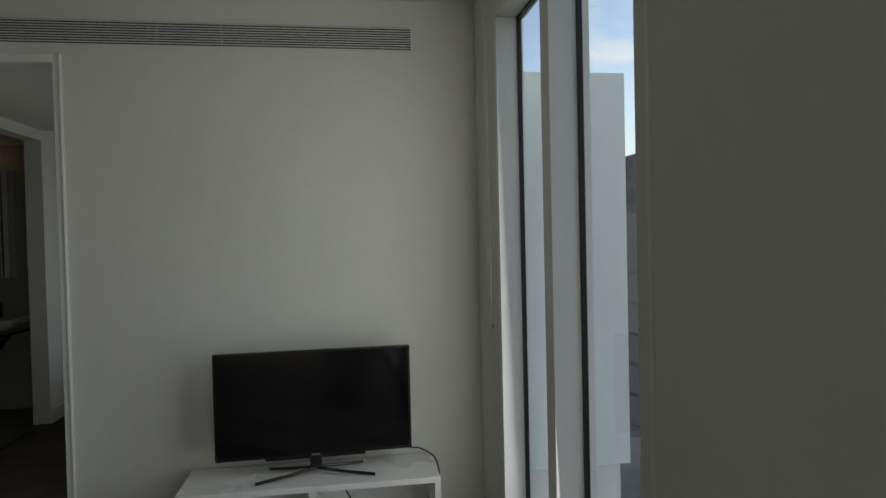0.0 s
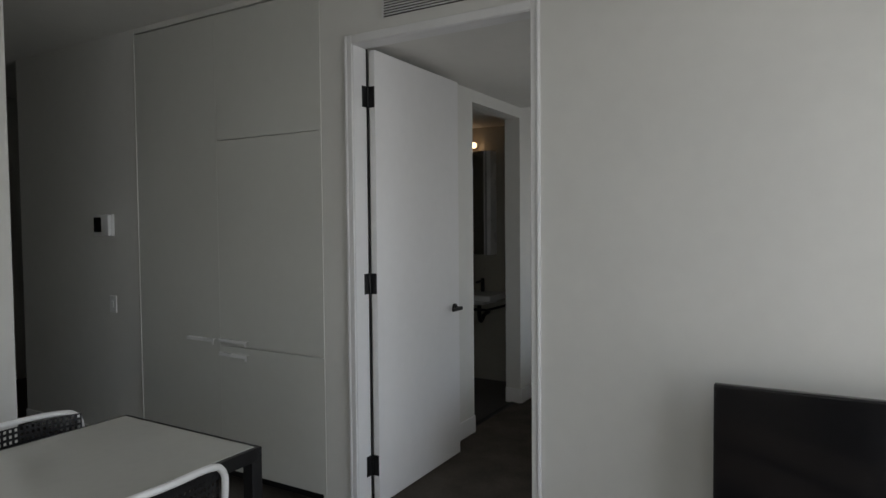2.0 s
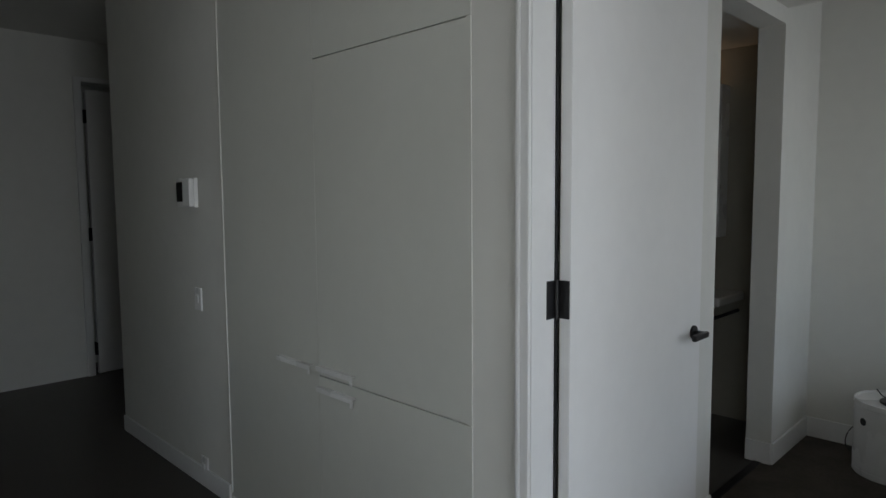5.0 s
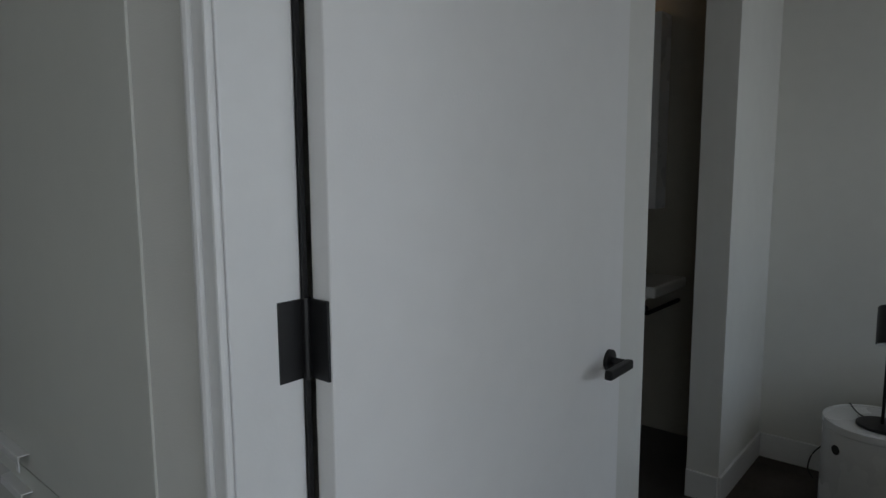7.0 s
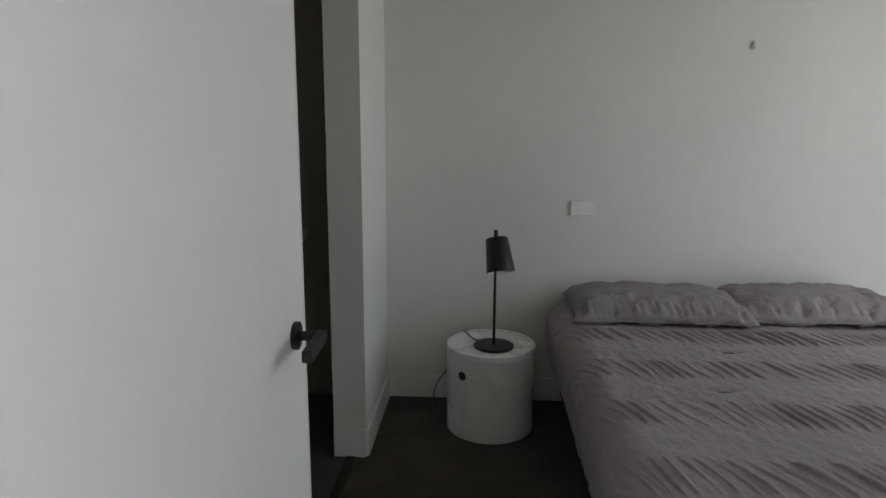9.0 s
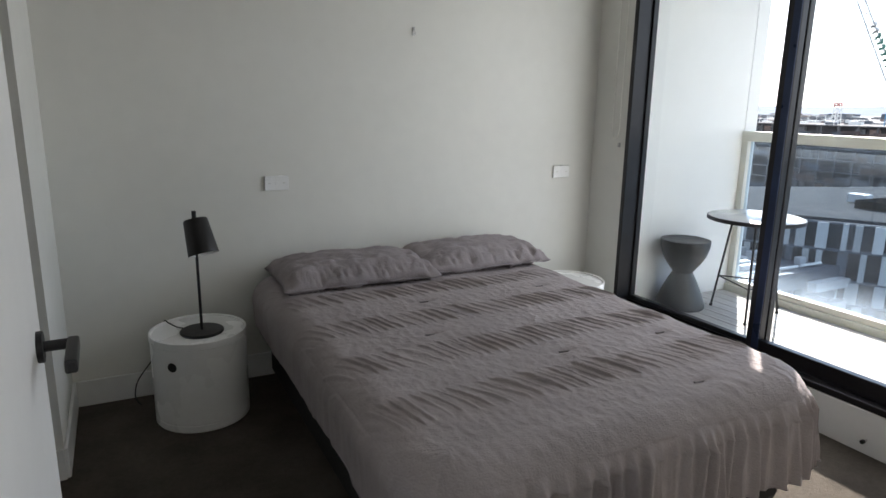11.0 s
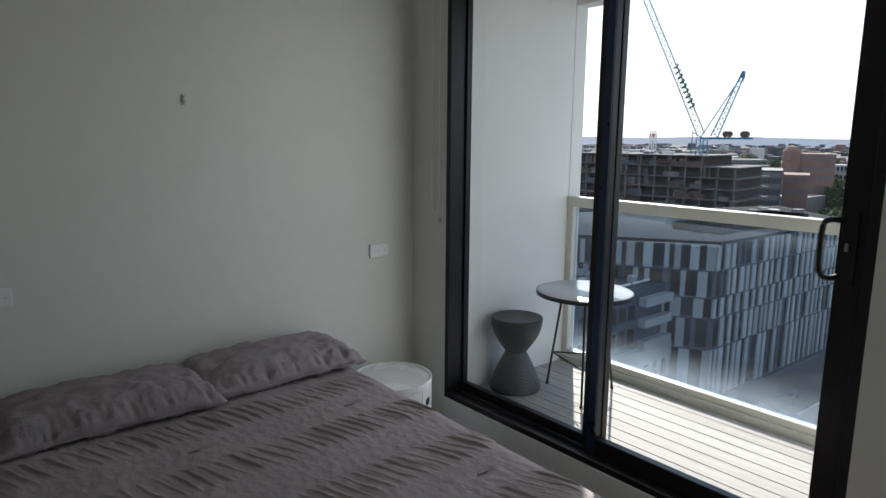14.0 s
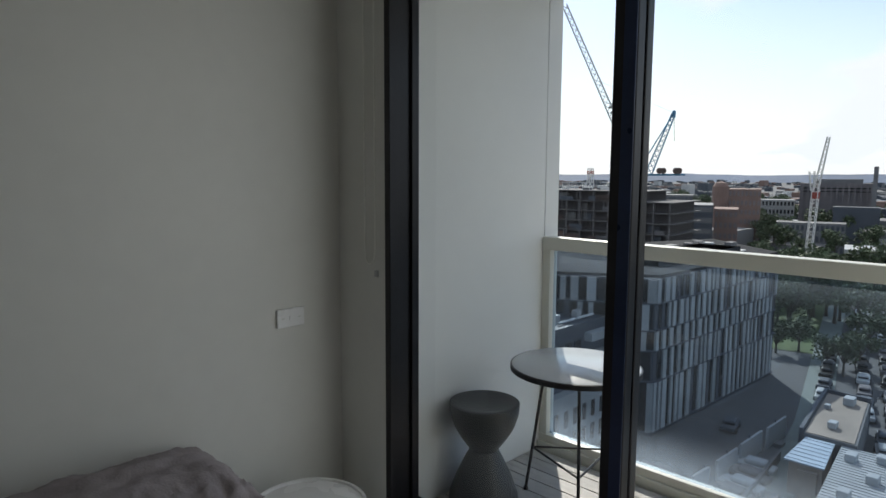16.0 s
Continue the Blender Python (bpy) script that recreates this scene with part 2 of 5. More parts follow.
def lathe(profile, seg=32, cx=0.0, cy=0.0):
    """profile: (radius, z) from bottom to top."""
    bm = bmesh.new()
    rings = []
    for r, z in profile:
        if r < 1e-5:
            rings.append([bm.verts.new((cx, cy, z))])
        else:
            rings.append([bm.verts.new((cx + r * math.cos(2 * math.pi * i / seg), cy + r * math.sin(2 * math.pi * i / seg), z)) for i in range(seg)])
    for a, b in zip(rings, rings[1:]):
        for i in range(seg):
            j = (i + 1) % seg
            if len(a) == 1 and len(b) > 1:
                bm.faces.new((a[0], b[j], b[i]))
            elif len(b) == 1 and len(a) > 1:
                bm.faces.new((a[i], a[j], b[0]))
            elif len(a) > 1:
                bm.faces.new((a[i], a[j], b[j], b[i]))
    return bm


def tube(points, radius, seg=8, bm=None):
    bm = bm or bmesh.new()
    pts = [Vector(p) for p in points]
    rings = []
    for i, p in enumerate(pts):
        d = (pts[min(i + 1, len(pts) - 1)] - pts[max(i - 1, 0)]).normalized()
        up = Vector((0, 0, 1)) if abs(d.z) < 0.9 else Vector((1, 0, 0))
        a = d.cross(up).normalized()
        b = d.cross(a).normalized()
        rings.append([bm.verts.new(p + (a * math.cos(2 * math.pi * k / seg) + b * math.sin(2 * math.pi * k / seg)) * radius) for k in range(seg)])
    for r0, r1 in zip(rings, rings[1:]):
        for k in range(seg):
            bm.faces.new((r0[k], r0[(k + 1) % seg], r1[(k + 1) % seg], r1[k]))
    bm.faces.new(rings[0])
    bm.faces.new(rings[-1])
    return bm


def arc(points, n=8):
    """A smooth line through the points."""
    p = [Vector(q) for q in points]
    p = [p[0]] + p + [p[-1]]
    out = []
    for i in range(1, len(p) - 2):
        for k in range(n):
            t = k / n
            out.append(0.5 * ((2 * p[i]) + (p[i + 1] - p[i - 1]) * t + (2 * p[i - 1] - 5 * p[i] + 4 * p[i + 1] - p[i + 2]) * t * t + (3 * p[i] - p[i - 1] - 3 * p[i + 1] + p[i + 2]) * t ** 3))
    out.append(p[-2])
    return out


def thing(name, loc, label, category, group=""):
    e = new(name)
    e.matrix_world = pose(*loc)
    e.empty_display_size = 0.1
    return tagged(e, label, category, group)


def structure(name, bm, material, label="", category=""):
    ob = link_mesh(name, bm, material)
    return tagged(ob, label, category, kind="structure")


# plan
WY0, WY1 = 3.46, 3.58          # wall between living room and bedroom
DX0, DX1, DZ = -2.229, -1.256, 2.432   # bedroom doorway
BX0, BX1 = -2.45, -2.315       # bedroom west wall
BN = 6.38                      # bedroom north wall
WX0, WX1 = 0.567, 0.72         # bedroom window wall
LX = 0.92                      # living room window wall
H = 2.80
BATH = (4.92, 5.755, 2.385)
WEST = -3.36
SOUTH = -3.6
DECK = 0.165


def build_structure():
    structure("floor_living", boxes((-9.2, 1.1, SOUTH - 0.1, WY0 + 0.06, -0.12, 0.0)), "floorboard", "dark timber living room floor", "floor")
    structure("floor_hall", boxes((-9.2, -5.5, WY0 + 0.06, 5.0, -0.12, 0.0)), "floorboard", "dark timber hallway floor", "floor")
    structure("floor_bedroom", boxes((BX0 + 0.07, WX1 + 0.03, WY0 + 0.06, BN + 0.1, -0.12, 0.004)), "carpet", "dark brown-grey carpet", "floor")
    structure("floor_bathroom", boxes((-4.2, BX0 + 0.07, WY1, 6.6, -0.12, 0.0)), "tile", "dark bathroom tile floor", "floor")
    structure("trim_threshold", boxes((BX0 + 0.05, BX0 + 0.09, BATH[0], BATH[1], 0.0, 0.009), bevel=0.002), "black", "dark metal threshold strip", "threshold")
    structure("ceiling_living", boxes((-9.2, 1.06, SOUTH - 0.1, WY0 + 0.02, H, H + 0.2)), "ceiling", "white painted ceiling", "ceiling")
    structure("ceiling_hall", boxes((-9.2, -5.5, WY0 + 0.02, 5.0, H, H + 0.2)), "ceiling", "white painted ceiling", "ceiling")
    structure("ceiling_bedroom", boxes((BX0 - 0.02, WX0, WY0 + 0.1, 5.78, 2.47, 3.0), (BX0 - 0.02, WX0, 5.78, BN + 0.1, 2.78, 3.0)), "ceiling", "white painted ceiling with a bulkhead", "ceiling")
    structure("ceiling_bathroom", boxes((-4.2, BX0, WY1, 6.6, 2.44, 2.7)), "ceiling", "white bathroom ceiling", "ceiling")
    # wall between living room and bedroom, doorway through it
    structure("wall_partition", boxes(
        (-2.47, DX0 - 0.018, WY0, WY1, 0, H), (DX0 - 0.018, DX1 + 0.018, WY0, WY1, DZ + 0.018, H), (DX1 + 0.018, 1.06, WY0, WY1, 0, H)),
        "wall", "white painted wall with a bedroom doorway", "wall")
    # deep wall behind the joinery
    structure("wall_hall_north", boxes((-5.5, -4.035, WY0, WY1, 0, H)), "wall", "white hallway wall", "wall")
    structure("wall_joinery_back", boxes((-4.035, -2.47, WY1 - 0.02, WY1 + 0.06, 0, H)), "wall")
    structure("wall_hall_return", boxes((-5.5, -5.38, WY1, 5.0, 0, H)), "wall")
    structure("wall_hall_end", boxes((-7.2, -7.06, SOUTH, 3.74, 0, H), (-7.2, -7.06, 3.74, 4.02, 2.46, H), (-7.2, -7.06, 4.02, 5.0, 0, H)), "wall", "white hallway end wall with a doorway", "wall")
    structure("wall_hall_recess", boxes((-9.2, -5.38, 5.0, 5.12, 0, H)), "wall")
    structure("wall_beyond", boxes((-9.3, -9.2, SOUTH, 5.12, 0, H)), "wall")
    structure("wall_kitchen", boxes((-7.06, WEST, 2.25, 2.37, 0, H), (WEST - 0.12, WEST, SOUTH, 2.25, 0, H)), "wall", "white painted wall end beside the hallway", "wall")
    structure("wall_south", boxes((-3.48, 1.06, SOUTH - 0.12, SOUTH, 0, H)), "wall")
    # bedroom
    y0, y1, zt = BATH
    structure("wall_bedroom_west", boxes((BX0, BX1, WY1, y0, 0, 2.9), (BX0, BX1, y0, y1, zt, 2.9), (BX0, BX1, y1, BN, 0, 2.9)), "wall", "white bedroom wall with a bathroom doorway", "wall")
    structure("wall_bedroom_north", boxes((BX0 - 0.1, WX1 + 0.03, BN, BN + 0.12, 0, 2.9)), "wall", "white painted bedroom wall behind the bed", "wall")
    structure("wall_bedroom_east", boxes((WX0, WX1, 6.1, BN, 0, 2.9), (WX0, WX1, WY1, 4.165, 0, 2.9), (WX0, WX1, 4.165, 6.1, 2.38, 2.9), (WX0, WX1, 4.165, 6.1, -0.1, 0.185)), "wall", "white wall around the balcony door", "wall")
    # bathroom shell
    structure("wall_bathroom", boxes((-4.3, -4.2, WY1, 6.6, 0, 2.7), (-4.3, BX0, 6.38, 6.5, 0, 2.7), (-4.3, BX0, WY1 + 0.061, WY1 + 0.1, 0, 2.7)), "bathwall", "pale bathroom wall", "wall")
    # living window wall
    structure("wall_living_east", boxes(
        (LX, 1.06, 2.98, WY0, 0, H), (LX, 1.06, 1.372, 2.98, 2.55, H), (LX, 1.06, 1.372, 2.98, 0, 0.1),
        (LX - 0.03, 1.06, -0.2, 1.345, 0, H), (LX, 1.06, -3.0, -0.2, 2.55, H), (LX, 1.06, -3.0, -0.2, 0, 0.1), (LX, 1.06, SOUTH, -3.0, 0, H)), "wall", "white living room wall with tall windows", "wall")
    # skirtings
    sk = 0.012
    structure("baseboard_bedroom", boxes(
        (BX1, BX1 + sk, WY1, y0, 0.004, 0.125), (BX1, BX1 + sk, y1, BN, 0.004, 0.125), (BX1 + sk, WX0, BN - sk, BN, 0.004, 0.125),
        (BX0, BX1, y1 - sk, y1, 0.004, 0.125), bevel=0.003), "gloss", "white painted skirting board", "skirting board")
    structure("baseboard_hall", boxes((-5.5, -4.05, WY0 - sk, WY0, 0, 0.1), bevel=0.003), "gloss", "white painted skirting board", "skirting board")
    # door frame: lining and slim architrave with a bead
    a = 0.045
    bm = boxes((DX0 - 0.018, DX0, WY0, WY1 - 0.012, 0, DZ), (DX1, DX1 + 0.018, WY0, WY1, 0, DZ), (DX0 - 0.018, DX1 + 0.018, WY0, WY1 - 0.02, DZ, DZ + 0.018), bevel=0.002)
    for x0, x1, z0, z1 in ((DX0 - a, DX0 - 0.002, 0, DZ + a), (DX1 + 0.002, DX1 + a, 0, DZ + a), (DX0 - 0.002, DX1 + 0.002, DZ + 0.002, DZ + a)):
        box(bm, x0, x1, WY0 - 0.012, WY0, z0, z1, bevel=0.004)
    for x in (DX0 - a + 0.008, DX1 + a - 0.008):
        box(bm, x - 0.008, x + 0.008, WY0 - 0.02, WY0 - 0.01, 0, DZ + a, bevel=0.006)
    structure("trim_door_frame", bm, "gloss", "white painted door frame", "door frame")
    # black strip in place of the shaded gap between jamb and leaf
    structure("trim_door_seal", boxes((DX0 - 0.001, DX0 + 0.005, WY1 - 0.0115, WY1 - 0.004, 0.0, DZ)), "black", "black strip standing in for the shaded hinge gap", "door seal")


build_structure()


def door_leaf(name, hinge, width, height, turn, label, thick=0.038, lever=True):
    """Leaf whose visible face looks along +x at turn 0; it runs from the hinge along +y."""
    d = thing(name, (hinge[0], hinge[1], 0, 0, 0, turn), label, "door")
    d["kind"] = "structure"
    part("leaf", boxes((-thick, 0, 0.007, 0.014 + width, 0.01, height), bevel=0.003), "door", d, "smooth white painted door leaf")
    for i, z in enumerate((0.223, 1.201, 2.184)):
        bm = boxes((-0.0385, -0.002, 0.002, 0.0065, z - 0.055, z + 0.055), (-0.048, -0.044, -0.044, -0.002, z - 0.055, z + 0.055), bevel=0.001)
        hinge_ob = part("hinge", bm, "black", d, "black steel butt hinge")
        part("knuckle", tube([(-0.042, -0.001, z - 0.056), (-0.042, -0.001, z + 0.056)], 0.0065, 10), "black", hinge_ob)
    if lever:
        h = part("handle", tube([(0.0, width - 0.055, 0.976), (0.009, width - 0.055, 0.976)], 0.026, 24), "black", d, "black lever door handle")
        bm = tube([(0.008, width - 0.055, 0.976), (0.05, width - 0.055, 0.976)], 0.009, 12)
        box(bm, 0.042, 0.060, width - 0.165, width - 0.046, 0.964, 0.986, bevel=0.004)
        part("lever", bm, "black", h)
        part("back_handle", tube([(-thick - 0.045, width - 0.055, 0.976), (-thick, width - 0.055, 0.976)], 0.02, 16), "black", d)
        part("latch", boxes((-0.03, -0.01, 0.014 + width, 0.0165 + width, 0.95, 1.01)), "chrome", d, "steel latch plate")
    return d


door_leaf("door_1", (-2.183, WY1 - 0.006), 0.905, 2.428, 0.75, "white bedroom door standing open against the wall with black hinges and lever")
door_leaf("door_2", (-7.05, 3.765), 0.235, 2.40, 6, "narrow white hallway cupboard door standing slightly open", lever=False)
structure("trim_hall_casing", boxes((-7.059, -7.035, 4.021, 4.085, 0, 2.5), (-7.059, -7.035, 3.68, 3.739, 0, 2.5), (-7.059, -7.035, 3.739, 4.021, 2.461, 2.5), bevel=0.003), "gloss", "white painted casing of the hallway cupboard", "door frame")
structure("wall_cupboard", boxes((-7.62, -7.5, 3.5, 4.3, 0, H)), "wall")


def thin_glass(name, bm, parent, material="glass"):
    ob = part(name, bm, material, parent)
    ob.visible_shadow = False
    return ob


def sheet(x, y0, y1, z0, z1):
    bm = bmesh.new()
    bm.faces.new([bm.verts.new(p) for p in ((x, y0, z0), (x, y1, z0), (x, y1, z1), (x, y0, z1))])
    return bm


# balcony door and fixed pane
def balcony_door():
    w = thing("window_1", (0, 0, 0), "black aluminium framed sliding balcony door beside a fixed pane, closed", "window")
    w["kind"] = "structure"
    y0, y1, z0, z1 = 4.165, 6.10, 0.185, 2.38
    bm = boxes((WX0 - 0.002, 0.71, y1 - 0.03, y1, z0, z1), (WX0 - 0.002, 0.71, y0, y0 + 0.03, z0, z1),
               (WX0 - 0.002, 0.71, y0 + 0.03, y1 - 0.03, z0, z0 + 0.03), (WX0 - 0.002, 0.71, y0 + 0.03, y1 - 0.03, z1 - 0.05, z1), bevel=0.003)
    box(bm, 0.615, 0.622, y0 + 0.03, y1 - 0.03, z0 + 0.03, z0 + 0.045)
    box(bm, 0.655, 0.662, y0 + 0.03, y1 - 0.03, z0 + 0.03, z0 + 0.045)
    part("frame", bm, "frame", w)
    fz0, fz1 = z0 + 0.03, z1 - 0.05
    part("fixed_sash", boxes((0.665, 0.70, y1 - 0.042, y1 - 0.03, fz0, fz1), (0.665, 0.70, 5.14, 5.195, fz0, fz1),
                             (0.665, 0.70, 5.195, y1 - 0.042, fz0, fz0 + 0.04), (0.665, 0.70, 5.195, y1 - 0.042, fz1 - 0.04, fz1), bevel=0.003), "frame", w)
    thin_glass("fixed_pane", sheet(0.683, 5.195, y1 - 0.042, fz0 + 0.04, fz1 - 0.04), w)
    s = part("sliding_sash", boxes((0.615, 0.655, 5.14, 5.21, fz0 + 0.012, fz1), (0.60, 0.655, y0 + 0.03, y0 + 0.115, fz0 + 0.012, fz1),
                                   (0.615, 0.655, y0 + 0.115, 5.14, fz0 + 0.012, fz0 + 0.075), (0.615, 0.655, y0 + 0.115, 5.14, fz1 - 0.05, fz1), bevel=0.004), "frame", w)
    part("stile_cover", boxes((0.611, 0.615, 5.142, 5.178, fz0 + 0.014, fz1 - 0.004)), "navy", s, "dark blue anodised stile face")
    thin_glass("sliding_pane", sheet(0.635, y0 + 0.115, 5.14, fz0 + 0.075, fz1 - 0.05), s)
    hy = y0 + 0.10
    grip = arc([(0.60, hy, 1.34), (0.565, hy + 0.03, 1.345), (0.553, hy + 0.045, 1.32), (0.553, hy + 0.045, 1.20), (0.565, hy + 0.03, 1.165), (0.60, hy, 1.17)], 6)
    h = part("handle", tube(grip, 0.009, 10), "black", w, "black D-shaped pull handle")
    part("lock_plate", boxes((0.592, 0.60, y0 + 0.06, y0 + 0.105, 1.14, 1.37), bevel=0.003), "black", h)
    part("snib", boxes((0.575, 0.592, hy - 0.02, hy - 0.012, 1.25, 1.275), bevel=0.002), "chrome", h)
    return w


balcony_door()
structure("window_sill_trim", boxes((WX0 - 0.006, WX0 - 0.0005, 4.165, 6.10, 0.004, 0.182), bevel=0.002), "gloss", "white painted upstand under the balcony door", "sill")


def blind_cord(name, x, y, ztop, zbot, side, label):
    d = thing(name, (0, 0, 0), label, "blind cord")
    bm = tube([(x, y, ztop), (x, y, zbot + 0.04)], 0.0032, 6)
    pts = arc([(x, y, zbot + 0.04), (x, y + side * 0.012, zbot), (x, y + side * 0.035, zbot - 0.012), (x, y + side * 0.055, zbot + 0.01), (x, y + side * 0.06, zbot + 0.06)], 6)
    tube(pts, 0.0032, 6, bm)
    tube([pts[-1], (x, y + side * 0.06, ztop)], 0.0032, 6, bm)
    part("loop", bm, "cord", d)
    part("cleat", boxes((x, x + 0.012, y - 0.008, y + 0.008, zbot - 0.06, zbot - 0.035), bevel=0.003), "chrome", d)
    return d


blind_cord("blind_cord_bedroom", 0.552, 6.14, 2.7, 1.20, 1, "thin white looped blind cord hanging by the balcony door")
blind_cord("blind_cord_living", LX - 0.015, 3.10, 2.74, 1.10, 1, "thin white looped blind cord by the living room window")


# living room windows
def living_window():
    w = thing("window_2", (0, 0, 0), "tall white framed living room windows with black gaskets", "window")
    w["kind"] = "structure"
    gx = 1.03
    part("reveal_lining", boxes((LX - 0.004, 1.05, 2.94, 2.978, 0.1, 2.55), (LX - 0.004, 1.05, 1.487, 2.938, 0.08, 0.099), (LX - 0.004, 1.05, 1.487, 2.938, 2.551, 2.57), bevel=0.002), "gloss", w)
    part("mullion", boxes((LX - 0.005, 1.07, 2.155, 2.25, 0.1, 2.55), bevel=0.003), "gloss", w, "white mullion")
    part("end_post", boxes((LX - 0.004, 1.07, 1.372, 1.485, 0.1, 2.55), bevel=0.003), "wall", w)
    part("corner_bead", boxes((LX - 0.034, LX - 0.005, 1.346, 1.371, 0.1, 2.7), bevel=0.01), "gloss", w, "white corner bead")
    for y0, y1 in ((2.25, 2.94), (1.485, 2.155)):
        g = 0.014
        part("gasket", boxes((gx - 0.01, gx + 0.008, y0, y0 + g, 0.1, 2.55), (gx - 0.01, gx + 0.008, y1 - g, y1, 0.1, 2.55), (gx - 0.01, gx + 0.008, y0 + g, y1 - g, 0.1, 0.1 + g), (gx - 0.01, gx + 0.008, y0 + g, y1 - g, 2.55 - g, 2.55)), "black", w, "black window gasket")
        thin_glass("pane", sheet(gx, y0 + g, y1 - g, 0.1 + g, 2.55 - g), w)
    # unseen window added behind the view, an opening for the fill lamp
    w2 = thing("window_3", (0, 0, 0), "added unseen living room window with white frame", "window")
    w2["kind"] = "structure"
    part("frame", boxes((1.0, 1.06, -3.0, -2.95, 0.1, 2.55), (1.0, 1.06, -0.25, -0.2, 0.1, 2.55), (1.0, 1.06, -1.63, -1.57, 0.1, 2.55), (1.0, 1.06, -2.95, -1.63, 0.1, 0.15), (1.0, 1.06, -1.57, -0.25, 0.1, 0.15), bevel=0.003), "gloss", w2)
    thin_glass("pane", sheet(gx, -2.95, -1.63, 0.15, 2.55), w2)
    thin_glass("pane", sheet(gx, -1.57, -0.25, 0.15, 2.55), w2)


living_window()


# air grille
def air_grille():
    d = thing("air_grille", (0, 0, 0), "long white linear air-conditioning grille with dark slots in the wall", "air vent")
    x0, x1, z0, z1 = -2.03, 0.565, 2.535, 2.653
    part("backing", boxes((x0, x1, WY0 - 0.004, WY0 - 0.0005, z0, z1)), "black", d, "black grille backing")
    for x in (x0 - 0.006, x1):
        part("end_cap", boxes((x, x + 0.006, WY0 - 0.012, WY0 - 0.0005, z0 - 0.004, z1 + 0.004)), "gloss", d)
    n = 9
    me = None
    for i in range(n):
        z = z0 + (i + 0.5) * (z1 - z0) / n
        if me is None:
            s = part("slat", boxes((x0, x1, -0.014, -0.004, -0.0022, 0.0022)), "gloss", d)
            me = s.data
        else:
            s = new("slat", me)
            s.parent = d
        s.location = (0, WY0, z)
    for x in (-1.57, 0.03 - 0.46, -0.75):
        part("joint", boxes((x, x + 0.004, WY0 - 0.0135, WY0 - 0.012, z0, z1)), "joinery", d)
    return d


air_grille()


# joinery wall: tall panels with fine gaps
def joinery():
    d = thing("joinery_cupboard", (0, 0, 0), "full-height white lacquered cupboard with flush doors and small lip pulls", "cupboard")
    y0, y1 = WY0 - 0.004, WY0 + 0.02
    xa, xb, xm = -4.028, -2.446, -3.262
    g = 0.0019
    top = 2.755
    part("carcass", boxes((xa + 0.0, xb, y1 + 0.001, WY1 - 0.025, 0.06, top)), "black", d, "dark cupboard carcass")
    def panel(x0, x1, z0, z1, y=y0, name="door"):
        return part(name, boxes((x0 + 0.0006, x1 - g, y, y1, z0 + g, z1 - g), bevel=0.0008), "joinery", d)
    panel(xm, xb, 2.018, top)
    panel(xm, xb, 0.80, 2.018)
    panel(xm, xb, 0.05, 0.80)
    g = 0.0008
    panel(xa, xm, 0.05, top, name="side_door")
    box_joint = part("joint_strip", boxes((xa, xa + 0.006, y0 - 0.006, y0, 0.07, top), bevel=0.001), "joinery", d)
    part("kick", boxes((xa, xb, WY0 + 0.03, WY0 + 0.05, 0.0, 0.058)), "black", d, "black recessed kickboard")
    for x0, x1, z in ((-3.545, -3.30, 0.832), (-3.255, -3.02, 0.840), (-3.255, -3.02, 0.757)):
        bm = boxes((x0, x1, y0 - 0.022, y0, z, z + 0.003), (x0, x1, y0 - 0.022, y0 - 0.019, z - 0.016, z), (x1 - 0.016, x1, y0 - 0.022, y0 - 0.019, z - 0.032, z - 0.0165), bevel=0.0008)
        part("lip_pull", bm, "plastic", d, "white folded lip pull")
    return d


joinery()
structure("trim_joinery_head", boxes((-4.028, -2.446, WY0 - 0.002, WY0 + 0.1, 2.765, 2.80)), "wall")


def wall_box(name, x0, x1, z0, z1, depth, label, category, y=WY0, face="plastic", sub=None):
    d = thing(name, ((x0 + x1) / 2, y, (z0 + z1) / 2), label, category)
    w, h = (x1 - x0) / 2, (z1 - z0) / 2
    part("housing", boxes((-w, w, -depth, -0.0005, -h, h), bevel=min(0.003, depth / 3)), face, d)
    if sub:
        sub(d, w, h, depth)
    return d


def screen_sub(d, w, h, depth):
    part("display", boxes((-w, -w + 0.085, -depth - 0.0015, -depth, -0.045, 0.055), bevel=0.0005), "screen", d, "small dark display")
    part("handset", boxes((0.02, w, -depth - 0.025, -depth, -h + 0.004, h - 0.004), bevel=0.006), "plastic", d, "white handset")


wall_box("intercom", -4.50, -4.295, 1.452, 1.600, 0.022, "white wall intercom with a dark screen and a handset", "intercom", sub=screen_sub)


def rocker(d, w, h, depth):
    part("rocker", boxes((-0.012, 0.012, -depth - 0.004, -depth, -0.02, 0.02), bevel=0.001), "plastic", d)


wall_box("light_switch", -4.365, -4.29, 0.93, 1.045, 0.01, "white light switch plate", "light switch", sub=rocker)
wall_box("power_socket_low", -4.365, -4.29, 0.045, 0.16, 0.01, "white low wall socket plate", "power socket", sub=rocker)


def socket_sub(d, w, h, depth):
    part("switch", boxes((-0.008, 0.008, -depth - 0.003, -depth, -0.008, 0.008), bevel=0.001), "plastic", d)
    for s in (-1, 1):
        part("slot", boxes((s * 0.035 - 0.006, s * 0.035 + 0.006, -depth - 0.0006, -depth, -0.002, 0.002)), "joinery", d)


for x in (-1.372, 0.330):
    tagged(wall_box("wall_socket", x - 0.058, x + 0.058, 0.948, 1.019, 0.012, "white power socket plate on the wall above the bed", "power socket", y=BN, sub=socket_sub), group="sockets above the bed")

